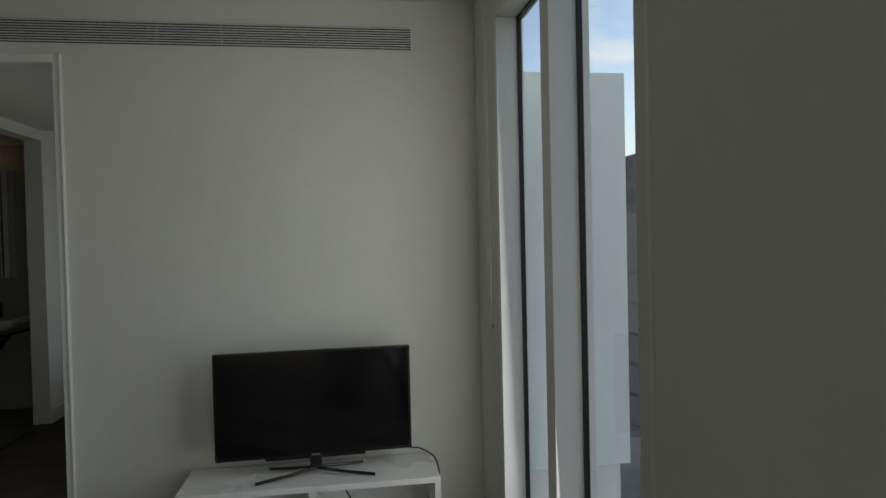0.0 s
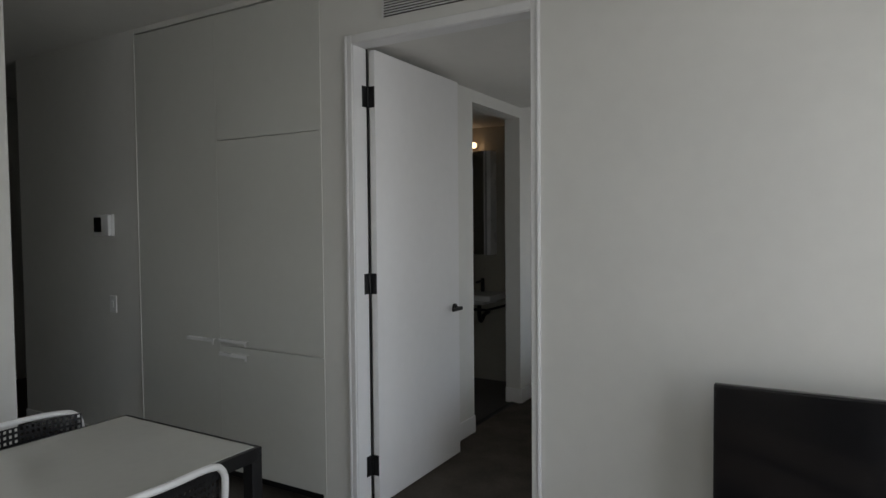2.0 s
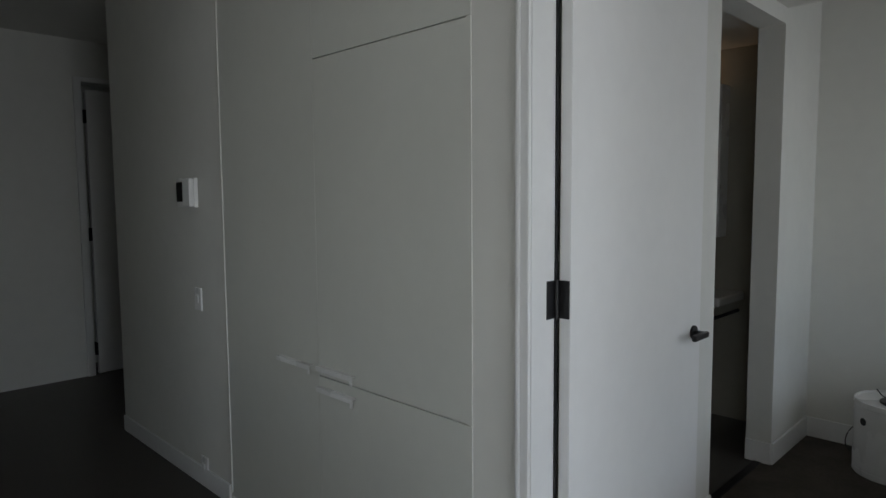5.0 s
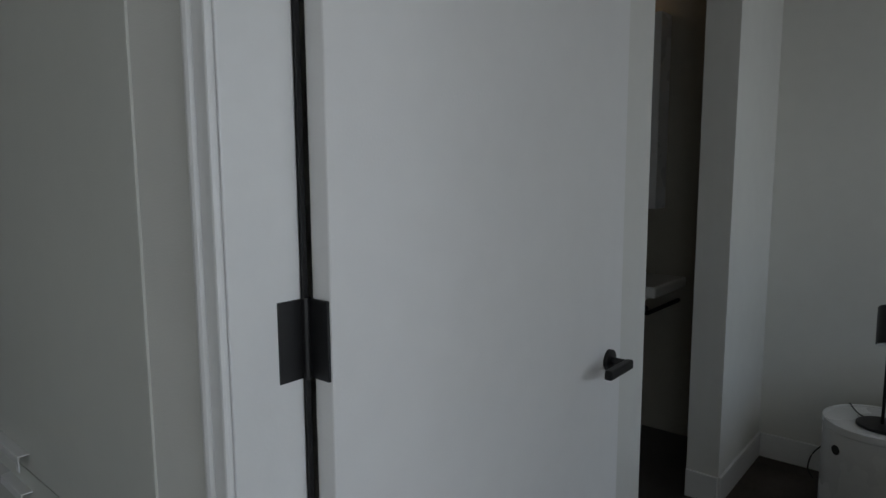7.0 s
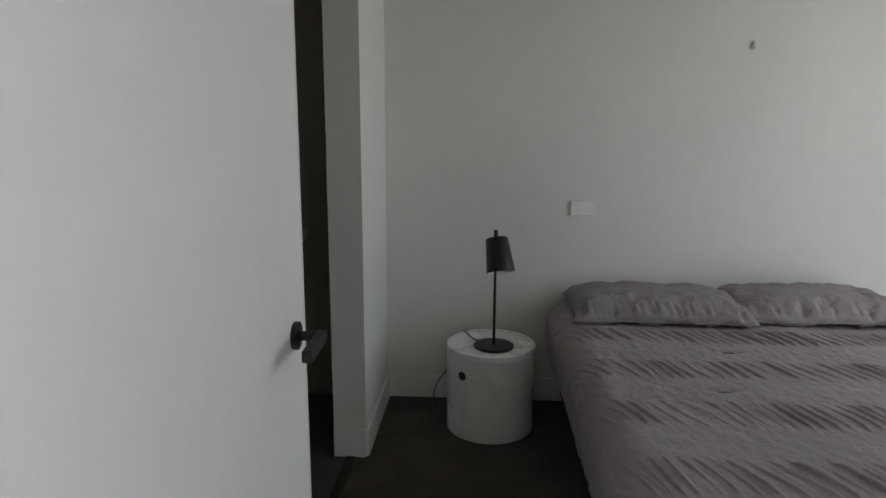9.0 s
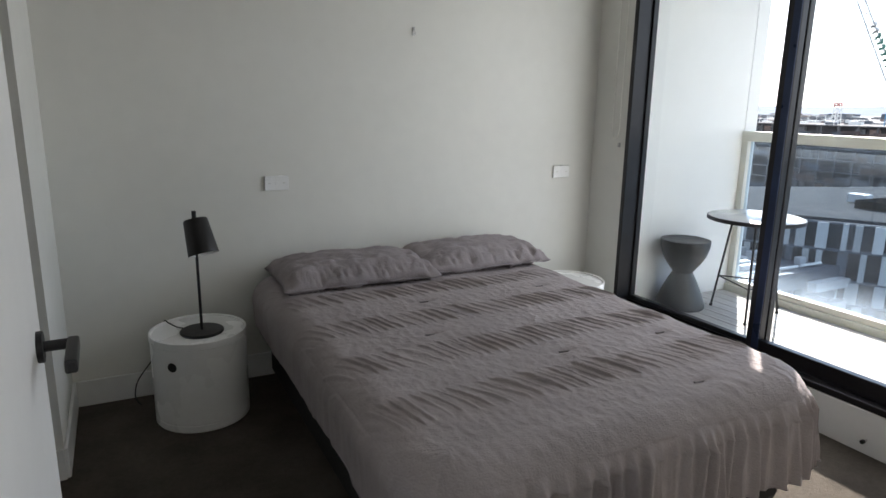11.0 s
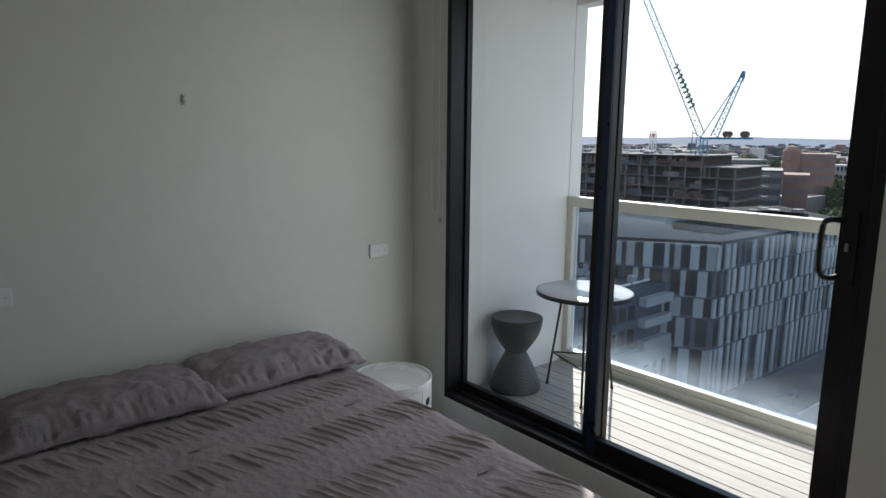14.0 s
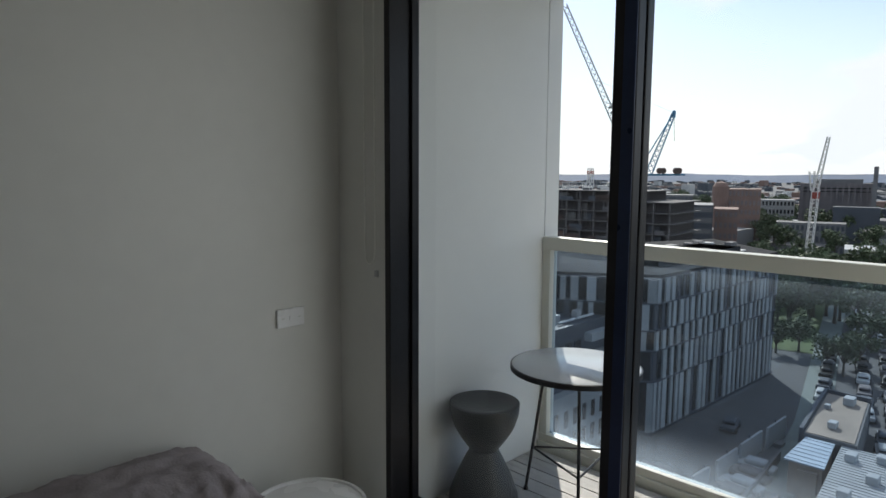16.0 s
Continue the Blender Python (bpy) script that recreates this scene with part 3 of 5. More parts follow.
hook = thing("wall_hook", (-0.647, BN, 1.727), "small dark picture hook on a bare wall", "hook")
bmh = tube([(0, 0, 0.012), (0, -0.012, 0.01), (0, -0.014, -0.008), (0, -0.02, -0.016), (0, -0.022, -0.006)], 0.0035, 8)
box(bmh, -0.007, 0.007, -0.004, 0, -0.02, 0.022, bevel=0.001)
part("clip", bmh, "chrome", hook)

smoke = thing("smoke_detector", (-3.437, 2.96, H), "round white ceiling smoke detector", "smoke detector")
part("body", lathe([(0, -0.042), (0.03, -0.042), (0.045, -0.034), (0.052, -0.012), (0.055, -0.0005)], 32), "plastic", smoke)


# television and its bench
def tv_bench():
    d = thing("tv_bench", (0, 0, 0), "low white television bench with open compartments", "tv bench")
    x0, x1, y0, y1, z1 = -0.637, 0.623, 3.07, 3.43, 0.32
    t = 0.03
    part("top", boxes((x0, x1, y0, y1, z1 - t, z1), bevel=0.003), "plastic", d)
    part("side", boxes((x0, x0 + t, y0, y1, 0.03, z1 - t), bevel=0.002), "plastic", d)
    part("side", boxes((x1 - t, x1, y0, y1, 0.03, z1 - t), bevel=0.002), "plastic", d)
    part("divider", boxes((-0.02, 0.01, y0 + 0.004, y1, 0.06, z1 - t), bevel=0.002), "plastic", d)
    part("base", boxes((x0 + t, x1 - t, y0 + 0.002, y1, 0.03, 0.06), bevel=0.002), "plastic", d)
    part("back", boxes((x0 + t, x1 - t, y1 - 0.012, y1 - 0.004, 0.06, z1 - t)), "plastic", d)
    for x in (x0 + 0.05, x1 - 0.05):
        for y in (y0 + 0.05, y1 - 0.05):
            part("foot", tube([(x, y, 0), (x, y, 0.03)], 0.018, 12), "black", d)
    return d


tv_bench()


def television():
    d = thing("television", (0.01, 3.235, 0.32, 0, 0, 1.6), "black flat-screen television, switched off, on a white bench", "television")
    part("casing", boxes((-0.49, 0.49, 0.0, 0.03, 0.095, 0.632), bevel=0.005), "bezel", d)
    part("screen", boxes((-0.478, 0.478, -0.002, 0.0, 0.112, 0.622)), "screen", d, "glossy dark screen")
    part("rear_housing", boxes((-0.30, 0.30, 0.03, 0.06, 0.12, 0.42), bevel=0.01), "bezel", d)
    part("speaker_bar", boxes((-0.25, 0.25, 0.004, 0.026, 0.082, 0.095), bevel=0.002), "bezel", d)
    part("badge", boxes((-0.022, 0.022, -0.0035, -0.002, 0.1, 0.107)), "chrome", d, "small silver badge")
    s = part("stand", boxes((-0.03, 0.03, -0.005, 0.03, 0.025, 0.10), bevel=0.006), "bezel", d, "dark grey metal stand")
    for sx in (-1, 1):
        part("leg", tube(arc([(0.0, 0.0, 0.035), (sx * 0.11, -0.035, 0.022), (sx * 0.29, -0.09, 0.008)], 6), 0.0085, 8), "bezel", s)
        part("rear_leg", tube(arc([(0.0, 0.02, 0.035), (sx * 0.12, 0.06, 0.02), (sx * 0.24, 0.11, 0.008)], 6), 0.0075, 8), "bezel", s)
    return d


television()

cab = thing("television_cable", (0, 0, 0), "thin black television cable hanging behind the bench", "cable")
part("lead", tube(arc([(0.50, 3.30, 0.40), (0.56, 3.36, 0.37), (0.64, 3.40, 0.30), (0.665, 3.41, 0.18), (0.65, 3.42, 0.02)], 8), 0.004, 8), "cable", cab)
part("lead", tube(arc([(0.10, 3.39, 0.20), (0.13, 3.34, 0.23), (0.17, 3.30, 0.17), (0.22, 3.30, 0.10), (0.30, 3.32, 0.066)], 8), 0.004, 8), "cable", cab)
box4 = thing("power_board", (0.16, 3.41, 0.22), "white power board with sockets in the bench", "power board")
part("housing", boxes((-0.11, 0.11, -0.02, 0.004, -0.03, 0.03), bevel=0.004), "plastic", box4)
for i in range(3):
    part("outlet", tube([(-0.05 + i * 0.045, -0.021, 0), (-0.05 + i * 0.045, -0.02, 0)], 0.012, 12), "black", box4)


# dining table
def dining_table():
    x0, x1, y0, y1, z = -2.592, -1.825, 0.95, 2.415, 0.75
    d = thing("dining_table", (0, 0, 0), "black steel dining table with a pale laminate top", "table")
    part("tabletop", boxes((x0 + 0.018, x1 - 0.018, y0 + 0.018, y1 - 0.018, z - 0.02, z + 0.002), bevel=0.001), "tabletop", d, "pale laminate top")
    part("frame", boxes((x0, x1, y0, y0 + 0.02, z - 0.045, z), (x0, x1, y1 - 0.02, y1, z - 0.045, z), (x0, x0 + 0.02, y0 + 0.02, y1 - 0.02, z - 0.045, z), (x1 - 0.02, x1, y0 + 0.02, y1 - 0.02, z - 0.045, z), bevel=0.001), "black", d, "black steel edge frame")
    for x in (x0, x1 - 0.045):
        for y in (y0, y1 - 0.045):
            part("leg", boxes((x, x + 0.045, y, y + 0.045, 0.0, z - 0.046), bevel=0.002), "black", d)
    return d


dining_table()


def perforated(w, h, nx, nz, t, hole=0.55):
    """Sheet with square holes, in the yz plane, curved a little."""
    bm = bmesh.new()
    xs = []
    for i in range(nx):
        c = -w / 2 + (i + 0.5) * w / nx
        r = hole * w / nx / 2
        xs += [c - r, c + r]
    xs = [-w / 2] + xs + [w / 2]
    zs = []
    for i in range(nz):
        c = (i + 0.5) * h / nz
        r = hole * h / nz / 2
        zs += [c - r, c + r]
    zs = [0] + zs + [h]
    vs = {}
    def v(i, k, s):
        if (i, k, s) not in vs:
            vs[i, k, s] = bm.verts.new((s * t + 0.035 * (1 - (2 * xs[i] / w) ** 2), xs[i], zs[k]))
        return vs[i, k, s]
    for i in range(len(xs) - 1):
        for k in range(len(zs) - 1):
            if i % 2 == 1 and k % 2 == 1:
                continue
            for s in (0, 1):
                bm.faces.new((v(i, k, s), v(i + 1, k, s), v(i + 1, k + 1, s), v(i, k + 1, s)))
    return bm


def dining_chair():
    """Faces +x in its own frame is towards -x: the back stands at x = 0, the seat runs to x = -0.42."""
    d = thing("dining_chair", (0, 0, 0), "dining chair with a white tube frame and a black perforated back", "chair", "chairs round the table")
    w = 0.44
    pts = [(0.0, -w / 2, 0.0), (0.0, -w / 2, 0.44), (0.03, -w / 2, 0.71), (0.035, -w / 2 + 0.015, 0.775), (0.045, -w / 2 + 0.07, 0.80), (0.06, 0, 0.805),
           (0.045, w / 2 - 0.07, 0.80), (0.035, w / 2 - 0.015, 0.775), (0.03, w / 2, 0.71), (0.0, w / 2, 0.44), (0.0, w / 2, 0.0)]
    ob = part("back_frame", tube(arc(pts, 6), 0.011, 10), "plastic", d, "white bent tube frame")
    smooth_by_angle(ob)
    bm = perforated(w - 0.02, 0.315, 22, 15, 0.003)
    ob = part("backrest", bm, "black", d, "black perforated backrest")
    ob.location = (0.012, 0, 0.475)
    part("seat", boxes((-0.42, 0.0, -w / 2 + 0.005, w / 2 - 0.005, 0.435, 0.455), bevel=0.008), "black", d, "black seat")
    for s in (-1, 1):
        part("front_leg", tube([(-0.40, s * (w / 2), 0.0), (-0.40, s * (w / 2), 0.44)], 0.011, 10), "plastic", d)
        part("side_rail", tube([(-0.40, s * (w / 2), 0.44), (0.0, s * (w / 2), 0.44)], 0.010, 8), "plastic", d)
    return d


ch = dining_chair()
ch.matrix_world = pose(-1.755, 1.95, 0)
c2 = copy_thing(ch, pose(-2.63, 2.05, 0, 0, 0, 180))


# bed
TUFTS = ((-0.15, 0.67), (0.45, 0.67), (0.05, 1.38), (0.5, 1.38), (-0.3, 1.04), (0.28, 1.76))


BANDS = (0.24, 0.50, 0.86, 1.21, 1.56)
PLEAT = 0.043


def cloth_height(u, v):
    """Relief of the duvet top: u across in metres, v from head to foot in metres."""
    h = 0.0
    for i, b in enumerate(BANDS):
        c = b + 0.014 * noise.noise(Vector((u * 2.1, i * 3.3, 0)))
        side = max(0.0, min(1.0, (0.78 - abs(u)) / 0.08 + 0.3))
        k = math.exp(-((v - c) / 0.078) ** 6) * (0.75 if i == 0 else 1.0) * side
        if k > 0.01:
            skew = u - (v - c) * 0.38 + 0.012 * noise.noise(Vector((u * 7, v * 7, i * 2.0)))
            ph = skew / PLEAT + 1.5 * noise.noise(Vector((u * 3.1, i * 4.7, 0.5))) + 0.35 * noise.noise(Vector((skew * 14, v * 3, i)))
            cell = math.floor(ph)
            amp = 0.35 + 0.9 * abs(noise.noise(Vector((cell * 1.37, i * 5.1, v * 2.0)))) * 2.0
            f = ph - cell
            ridge = max(0.0, 1 - abs(f - 0.5) / (0.17 if f < 0.5 else 0.22))
            ridge = ridge * ridge * (3 - 2 * ridge)
            h += k * (0.0095 * min(1.3, amp) * ridge + 0.003 * noise.noise(Vector((skew * 60, v * 6, i * 5.0 + 9))))
    h += 0.007 * noise.noise(Vector((u * 3.2, v * 3.2, 4)))
    h += 0.0028 * noise.noise(Vector((u * 34, v * 22, 8))) + 0.0014 * noise.noise(Vector((u * 70, v * 60, 3)))
    for bu, bv in TUFTS:
        r2 = ((u - bu) / 0.05) ** 2 + ((v - bv) / 0.016) ** 2
        h -= 0.012 * math.exp(-r2)
    return h


BEDX0, BEDX1, BEDY0, BEDY1 = -1.525, -0.035, 4.375, 6.30
BEDZ = 0.545


def duvet():
    d = thing("duvet", (0, 0, 0), "grey ruched cotton duvet spread over the bed", "duvet")
    bm = bmesh.new()
    w, l, drop = BEDX1 - BEDX0, BEDY1 - BEDY0, 0.31
    R = 0.11
    def prof(s, half, dr):
        """s: length along the cloth from the centre; gives offset and drop."""
        a = abs(s)
        flat = half - R
        if a < flat:
            return s, 0.0
        q = a - flat
        arcl = R * math.pi / 2
        if q < arcl:
            t = q / R
            return math.copysign(flat + R * math.sin(t), s), R * (1 - math.cos(t))
        return math.copysign(half - 0.04 * (q - arcl), s), R + (q - arcl)
    extra = R * (math.pi / 2 - 1) + drop - R
    nx, ny = 560, 440
    rows = []
    for j in range(ny + 1):
        v = j / ny * (l + extra)
        row = []
        for i in range(nx + 1):
            s = (i / nx - 0.5) * (w + 2 * extra)
            x, dz = prof(s, w / 2, drop)
            if v <= l - R:
                y, dz2 = v, 0.0
            else:
                q = v - (l - R)
                arcl = R * math.pi / 2
                if q < arcl:
                    y, dz2 = l - R + R * math.sin(q / R), R * (1 - math.cos(q / R))
                else:
                    y, dz2 = l + 0.06 * (q - arcl), R + (q - arcl)
            z = BEDZ - (max(dz, dz2) + 0.3 * min(dz, dz2))
            hgt = cloth_height(x, v)
            side = min(1.0, max(dz, dz2) / R)
            ripple = 0.012 * side * noise.noise(Vector((x * 9 if dz2 > dz else 3.0, y * 7 if dz >= dz2 else 5.0, 1.5))) + 0.006 * side * noise.noise(Vector((x * 26 + 2, y * 24, z * 5)))
            if dz2 > R:
                ripple += 0.016 * noise.noise(Vector((x * 24, 2, z * 2))) + 0.006 * noise.noise(Vector((x * 55, 7, z * 2)))
            foot = min(1.0, max(0.0, (v - l + 0.55) / 0.4))
            fold = 0.0
            if dz2 > R * 0.5:
                g = x / 0.052 + 1.8 * noise.noise(Vector((x * 2.7, 3.0, 0.5)))
                g2 = g - math.floor(g)
                fold = 0.03 * max(0.0, 1 - abs(g2 - 0.5) * 2) ** 1.5 * min(1.0, (dz2 - R * 0.5) / 0.05) * (0.5 + abs(noise.noise(Vector((math.floor(g) * 1.7, z * 2, 1)))) * 1.5)
            ripple += fold
            # rounded corners at the foot of the bed
            ca, cb = abs(x) - (w / 2 - 0.20), y - (l - 0.20)
            if ca > 0 and cb > 0:
                m_ = max(ca, cb) / math.hypot(ca, cb)
                x, y = math.copysign(w / 2 - 0.20 + ca * m_, x), l - 0.20 + cb * m_
            px = (BEDX0 + BEDX1) / 2 + x + (math.copysign(hgt * 0.5 + ripple, x) if dz > R * 0.5 else 0)
            py = BEDY1 - y - (hgt * 0.4 + ripple if dz2 > R * 0.5 else 0)
            pz = max((0.31 if x < 0 else 0.25) * (1 - foot) + 0.24 * foot + 0.02 * noise.noise(Vector((x * 2.5, y * 2.5, 0))), z + hgt * (1 - side * 0.6))
            row.append(bm.verts.new((px, py, pz)))
        rows.append(row)
    for a, b in zip(rows, rows[1:]):
        for i in range(nx):
            bm.faces.new((a[i], a[i + 1], b[i + 1], b[i]))
    left = [r[0].co.copy() for r in rows][::6]
    foot = [v.co.copy() for v in rows[-1]][::6]
    right = [r[-1].co.copy() for r in rows][::6]
    part("cover", bm, "fabric", d, smooth=True)
    for line in (left, foot, right):
        part("hem", tube(line, 0.004, 5), "pillow", d, "stitched grey hem")
    for bu, bv in TUFTS:
        part("tuft", tube([((BEDX0 + BEDX1) / 2 + bu - 0.018, BEDY1 - bv, BEDZ - 0.004), ((BEDX0 + BEDX1) / 2 + bu + 0.018, BEDY1 - bv - 0.004, BEDZ - 0.004)], 0.0035, 6), "pillow", d, "small stitched tuft")
    return d


def pillow(x0, x1, y0, y1, z0, seed, tilt, label):
    d = thing("pillow", ((x0 + x1) / 2, (y0 + y1) / 2, z0, tilt, 0, seed * 2 - 3), label, "pillow", "pillows on the bed")
    bm = bmesh.new()
    nx, ny = 84, 52
    hx, hy = (x1 - x0) / 2, (y1 - y0) / 2
    grids = []
    for s in (1, -1):
        g = []
        for j in range(ny + 1):
            row = []
            for i in range(nx + 1):
                u, v = 2 * i / nx - 1, 2 * j / ny - 1
                k = max(0.0, (1 - abs(u) ** 5)) ** 0.55 * max(0.0, (1 - abs(v) ** 2.6)) ** 0.62
                pinch = 1 - 0.05 * (1 - u * u * v * v)
                edge = 1 - k
                wv = noise.noise(Vector((u * 3 + seed * 9, v * 2.4, s))) * 0.016 + noise.noise(Vector((u * 9 + seed, v * 12, s))) * 0.014 * (0.35 + edge) + (0.5 - abs(noise.noise(Vector((u * 17 + v * 2, v * 3 + seed, 3)))) * 2.2) * (0.018 * max(0.0, -v - 0.35) + 0.006 * edge)
                z = s * k * (0.10 if s > 0 else 0.03) + wv * min(1, k * 3)
                row.append(bm.verts.new((u * hx * pinch, v * hy * pinch * (1 + 0.03 * noise.noise(Vector((u * 3, seed, 0)))), z + 0.012 * noise.noise(Vector((u * 5, v * 5, seed))))) )
            g.append(row)
        grids.append(g)
    for s, g in zip((1, -1), grids):
        for a, b in zip(g, g[1:]):
            for i in range(nx):
                q = (a[i], a[i + 1], b[i + 1], b[i])
                bm.faces.new(q if s > 0 else q[::-1])
    bmesh.ops.remove_doubles(bm, verts=bm.verts, dist=0.0006)
    part("cover", bm, "pillow", d, smooth=True)
    edge = []
    for i in range(41):
        u = -1 + i / 20
        edge.append((u * hx * 0.99 * (0.95 + 0.05 * u * u), -hy * 0.99 * (0.95 + 0.05 * u * u), 0.0 + 0.008 * noise.noise(Vector((u * 7, seed, 1)))))
    part("piping", tube(edge, 0.003, 6), "pillow", d, "grey stitched hem")
    return d


def bed():
    d = thing("bed", (0, 0, 0), "double bed with a black fabric base", "bed")
    x0, x1 = BEDX0 + 0.05, BEDX1 - 0.05
    part("base", boxes((x0 + 0.02, x1 - 0.02, BEDY0 + 0.10, BEDY1, 0.05, 0.34), bevel=0.03), "bedbase", d, "black fabric bed base")
    part("mattress", boxes((x0 + 0.02, x1 - 0.02, BEDY0 + 0.10, BEDY1, 0.341, BEDZ - 0.03), bevel=0.06), "pillow", d)
    for x in (x0 + 0.1, x1 - 0.1):
        for y in (BEDY0 + 0.15, BEDY1 - 0.12):
            part("leg", tube([(x, y, 0.004), (x, y, 0.051)], 0.025, 12), "black", d)
    return d


bed()
duvet()
pillow(-1.46, -0.70, 5.90, 6.36, 0.566, 1, 0, "grey cotton pillow with a crumpled case on the made bed")
pillow(-0.79, -0.04, 5.93, 6.36, 0.570, 2, 0, "grey cotton pillow resting against its neighbour")


# bedside units
def bedside(cx, cy, turn, label):
    d = thing("bedside_unit", (cx, cy, 0.004, 0, 0, turn), label, "bedside table", "bedside tables")
    r, h = 0.2, 0.396
    body = lathe([(r * 0.965, 0.0), (r * 0.985, 0.006), (r * 0.985, 0.03), (r * 0.975, 0.034), (r * 0.985, 0.038), (r * 0.985, h - 0.03)], 64)
    smooth_by_angle(part("body", body, "plastic", d, "glossy white round body"), 25)
    top = lathe([(r * 0.985, h - 0.029), (r, h - 0.027), (r, h), (r * 0.985, h + 0.002), (r * 0.95, h), (r * 0.94, h - 0.008), (0, h - 0.008)], 64)
    smooth_by_angle(part("tray_top", top, "plastic", d, "round tray top with a raised rim"), 25)
    # curved sliding doors with a finger hole each
    for k, (z0, z1) in enumerate(((0.042, h - 0.034),)):
        bm = bmesh.new()
        n = 28
        a0, a1 = radians(-118), radians(-32)
        cols = []
        for i in range(n + 1):
            a = a0 + (a1 - a0) * i / n
            cols.append([bm.verts.new((rr * math.cos(a), rr * math.sin(a), z)) for rr, z in ((r * 0.992, z0), (r * 0.992, z1), (r * 0.98, z1), (r * 0.98, z0))])
        for p, q in zip(cols, cols[1:]):
            for i in range(4):
                bm.faces.new((p[i], q[i], q[(i + 1) % 4], p[(i + 1) % 4]))
        bm.faces.new(cols[0])
        bm.faces.new(cols[-1])
        door = smooth_by_angle(part("door", bm, "plastic", d, "curved sliding door"), 25)
        a = radians(-104)
        part("finger_hole", tube([(r * 0.975 * math.cos(a), r * 0.975 * math.sin(a), 0.295), (r * 0.995 * math.cos(a), r * 0.995 * math.sin(a), 0.295)], 0.02, 20), "black", door, "dark round finger hole")
    return d


bedside(-1.80, 6.085, -25, "glossy white round bedside table with a finger-hole door beside the bed")
bedside(0.20, 6.075, 40, "glossy white round bedside table half hidden behind the bed")


def table_lamp():
    d = thing("table_lamp", (-1.788, 6.054, 0.392), "black table lamp with a tapered metal shade on the bedside table", "lamp")
    smooth_by_angle(part("base", lathe([(0.0, 0.0), (0.086, 0.0), (0.09, 0.003), (0.09, 0.010), (0.086, 0.013), (0.0, 0.014)], 40), "black", d, "black disc base"))
    part("pole", tube([(0, 0, 0.012), (0, 0, 0.50)], 0.006, 12), "black", d)
    sh = smooth_by_angle(part("shade", lathe([(0.0, 0.075), (0.045, 0.075), (0.049, 0.07), (0.062, -0.075), (0.0605, -0.075), (0.047, 0.068), (0.0, 0.069)], 40), "black", d, "black tapered shade"))
    sh.location = (0.013, -0.03, 0.425)
    sh.rotation_euler = (radians(-19), radians(-8), 0)
    part("inner_lining", lathe([(0.0599, -0.0748), (0.0466, 0.067), (0.0, 0.067)], 32), "plastic", sh)
    part("knob", tube([(0, -0.001, 0.50), (0.0, -0.001, 0.53)], 0.009, 12), "black", d)
    return d


table_lamp()
lc = thing("lamp_cord", (0, 0, 0), "thin black lamp cord trailing behind the bedside table", "cable")
part("cord", tube(arc([(-1.84, 6.09, 0.402), (-1.88, 6.14, 0.400), (-1.91, 6.20, 0.404), (-1.925, 6.235, 0.405), (-1.935, 6.26, 0.36), (-1.95, 6.28, 0.26), (-2.0, 6.27, 0.20), (-2.055, 6.255, 0.13), (-2.07, 6.25, 0.06), (-2.05, 6.27, 0.008)], 8), 0.003, 8), "cable", lc)


# bathroom glimpsed through its doorway
BY = 6.38
basin = thing("wash_basin", (-3.0, BY, 0.865), "white wall-hung wash basin", "basin")
part("bowl_rim", boxes((-0.30, 0.30, -0.42, -0.001, -0.055, 0.0), bevel=0.012), "ceramic", basin)
part("bowl", boxes((-0.2, 0.2, -0.34, -0.05, -0.10, -0.056), bevel=0.02), "ceramic", basin)
part("trap", tube(arc([(0.08, -0.2, -0.1), (0.08, -0.2, -0.22), (0.08, -0.16, -0.27), (0.08, -0.1, -0.22), (0.08, -0.001, -0.2)], 6), 0.02, 12), "black", basin, "black waste trap")
part("towel_rail", tube([(-0.24, -0.40, -0.13), (0.26, -0.40, -0.13), (0.26, -0.002, -0.13)], 0.012, 8), "black", basin, "black rail under the basin")
tap = thing("basin_tap", (-2.95, 6.31, 0.801), "black basin mixer tap", "tap")
part("column", tube([(0, 0, 0), (0, 0, 0.19)], 0.018, 16), "black", tap)
part("spout", tube([(0, 0, 0.17), (0, -0.12, 0.16)], 0.012, 12), "black", tap)
mc = thing("mirror_cabinet", (-3.1, BY, 1.71), "wall mirror cabinet over the basin", "mirror")
part("cabinet", boxes((-0.42, 0.27, -0.13, -0.001, -0.49, 0.49), bevel=0.002), "plastic", mc)
part("mirror", boxes((-0.42, 0.20, -0.134, -0.1305, -0.488, 0.488)), "mirror", mc)
part("edge_strip", boxes((0.215, 0.23, -0.137, -0.1305, -0.488, 0.488)), "chrome", mc, "bright edge strip")
wl2 = thing("wall_light", (-3.05, BY, 2.27), "small glowing warm bathroom wall light", "wall light")
part("arm", tube([(0, -0.001, 0), (0, -0.03, 0)], 0.03, 16), "chrome", wl2)
part("bulb", lathe([(0, -0.03), (0.022, -0.022), (0.03, 0), (0.022, 0.022), (0, 0.03)], 20, 0, -0.055), "bulb", wl2, "glowing warm bulb")
ds = thing("door_stop", (WX0 - 0.007, 4.572, 0.065), "small dark rubber door stop on the white upstand", "door stop")
part("stem", tube([(0, 0, 0), (-0.02, 0, 0)], 0.005, 10), "chrome", ds)
part("buffer", tube([(-0.02, 0, 0), (-0.032, 0, 0)], 0.009, 12), "black", ds)


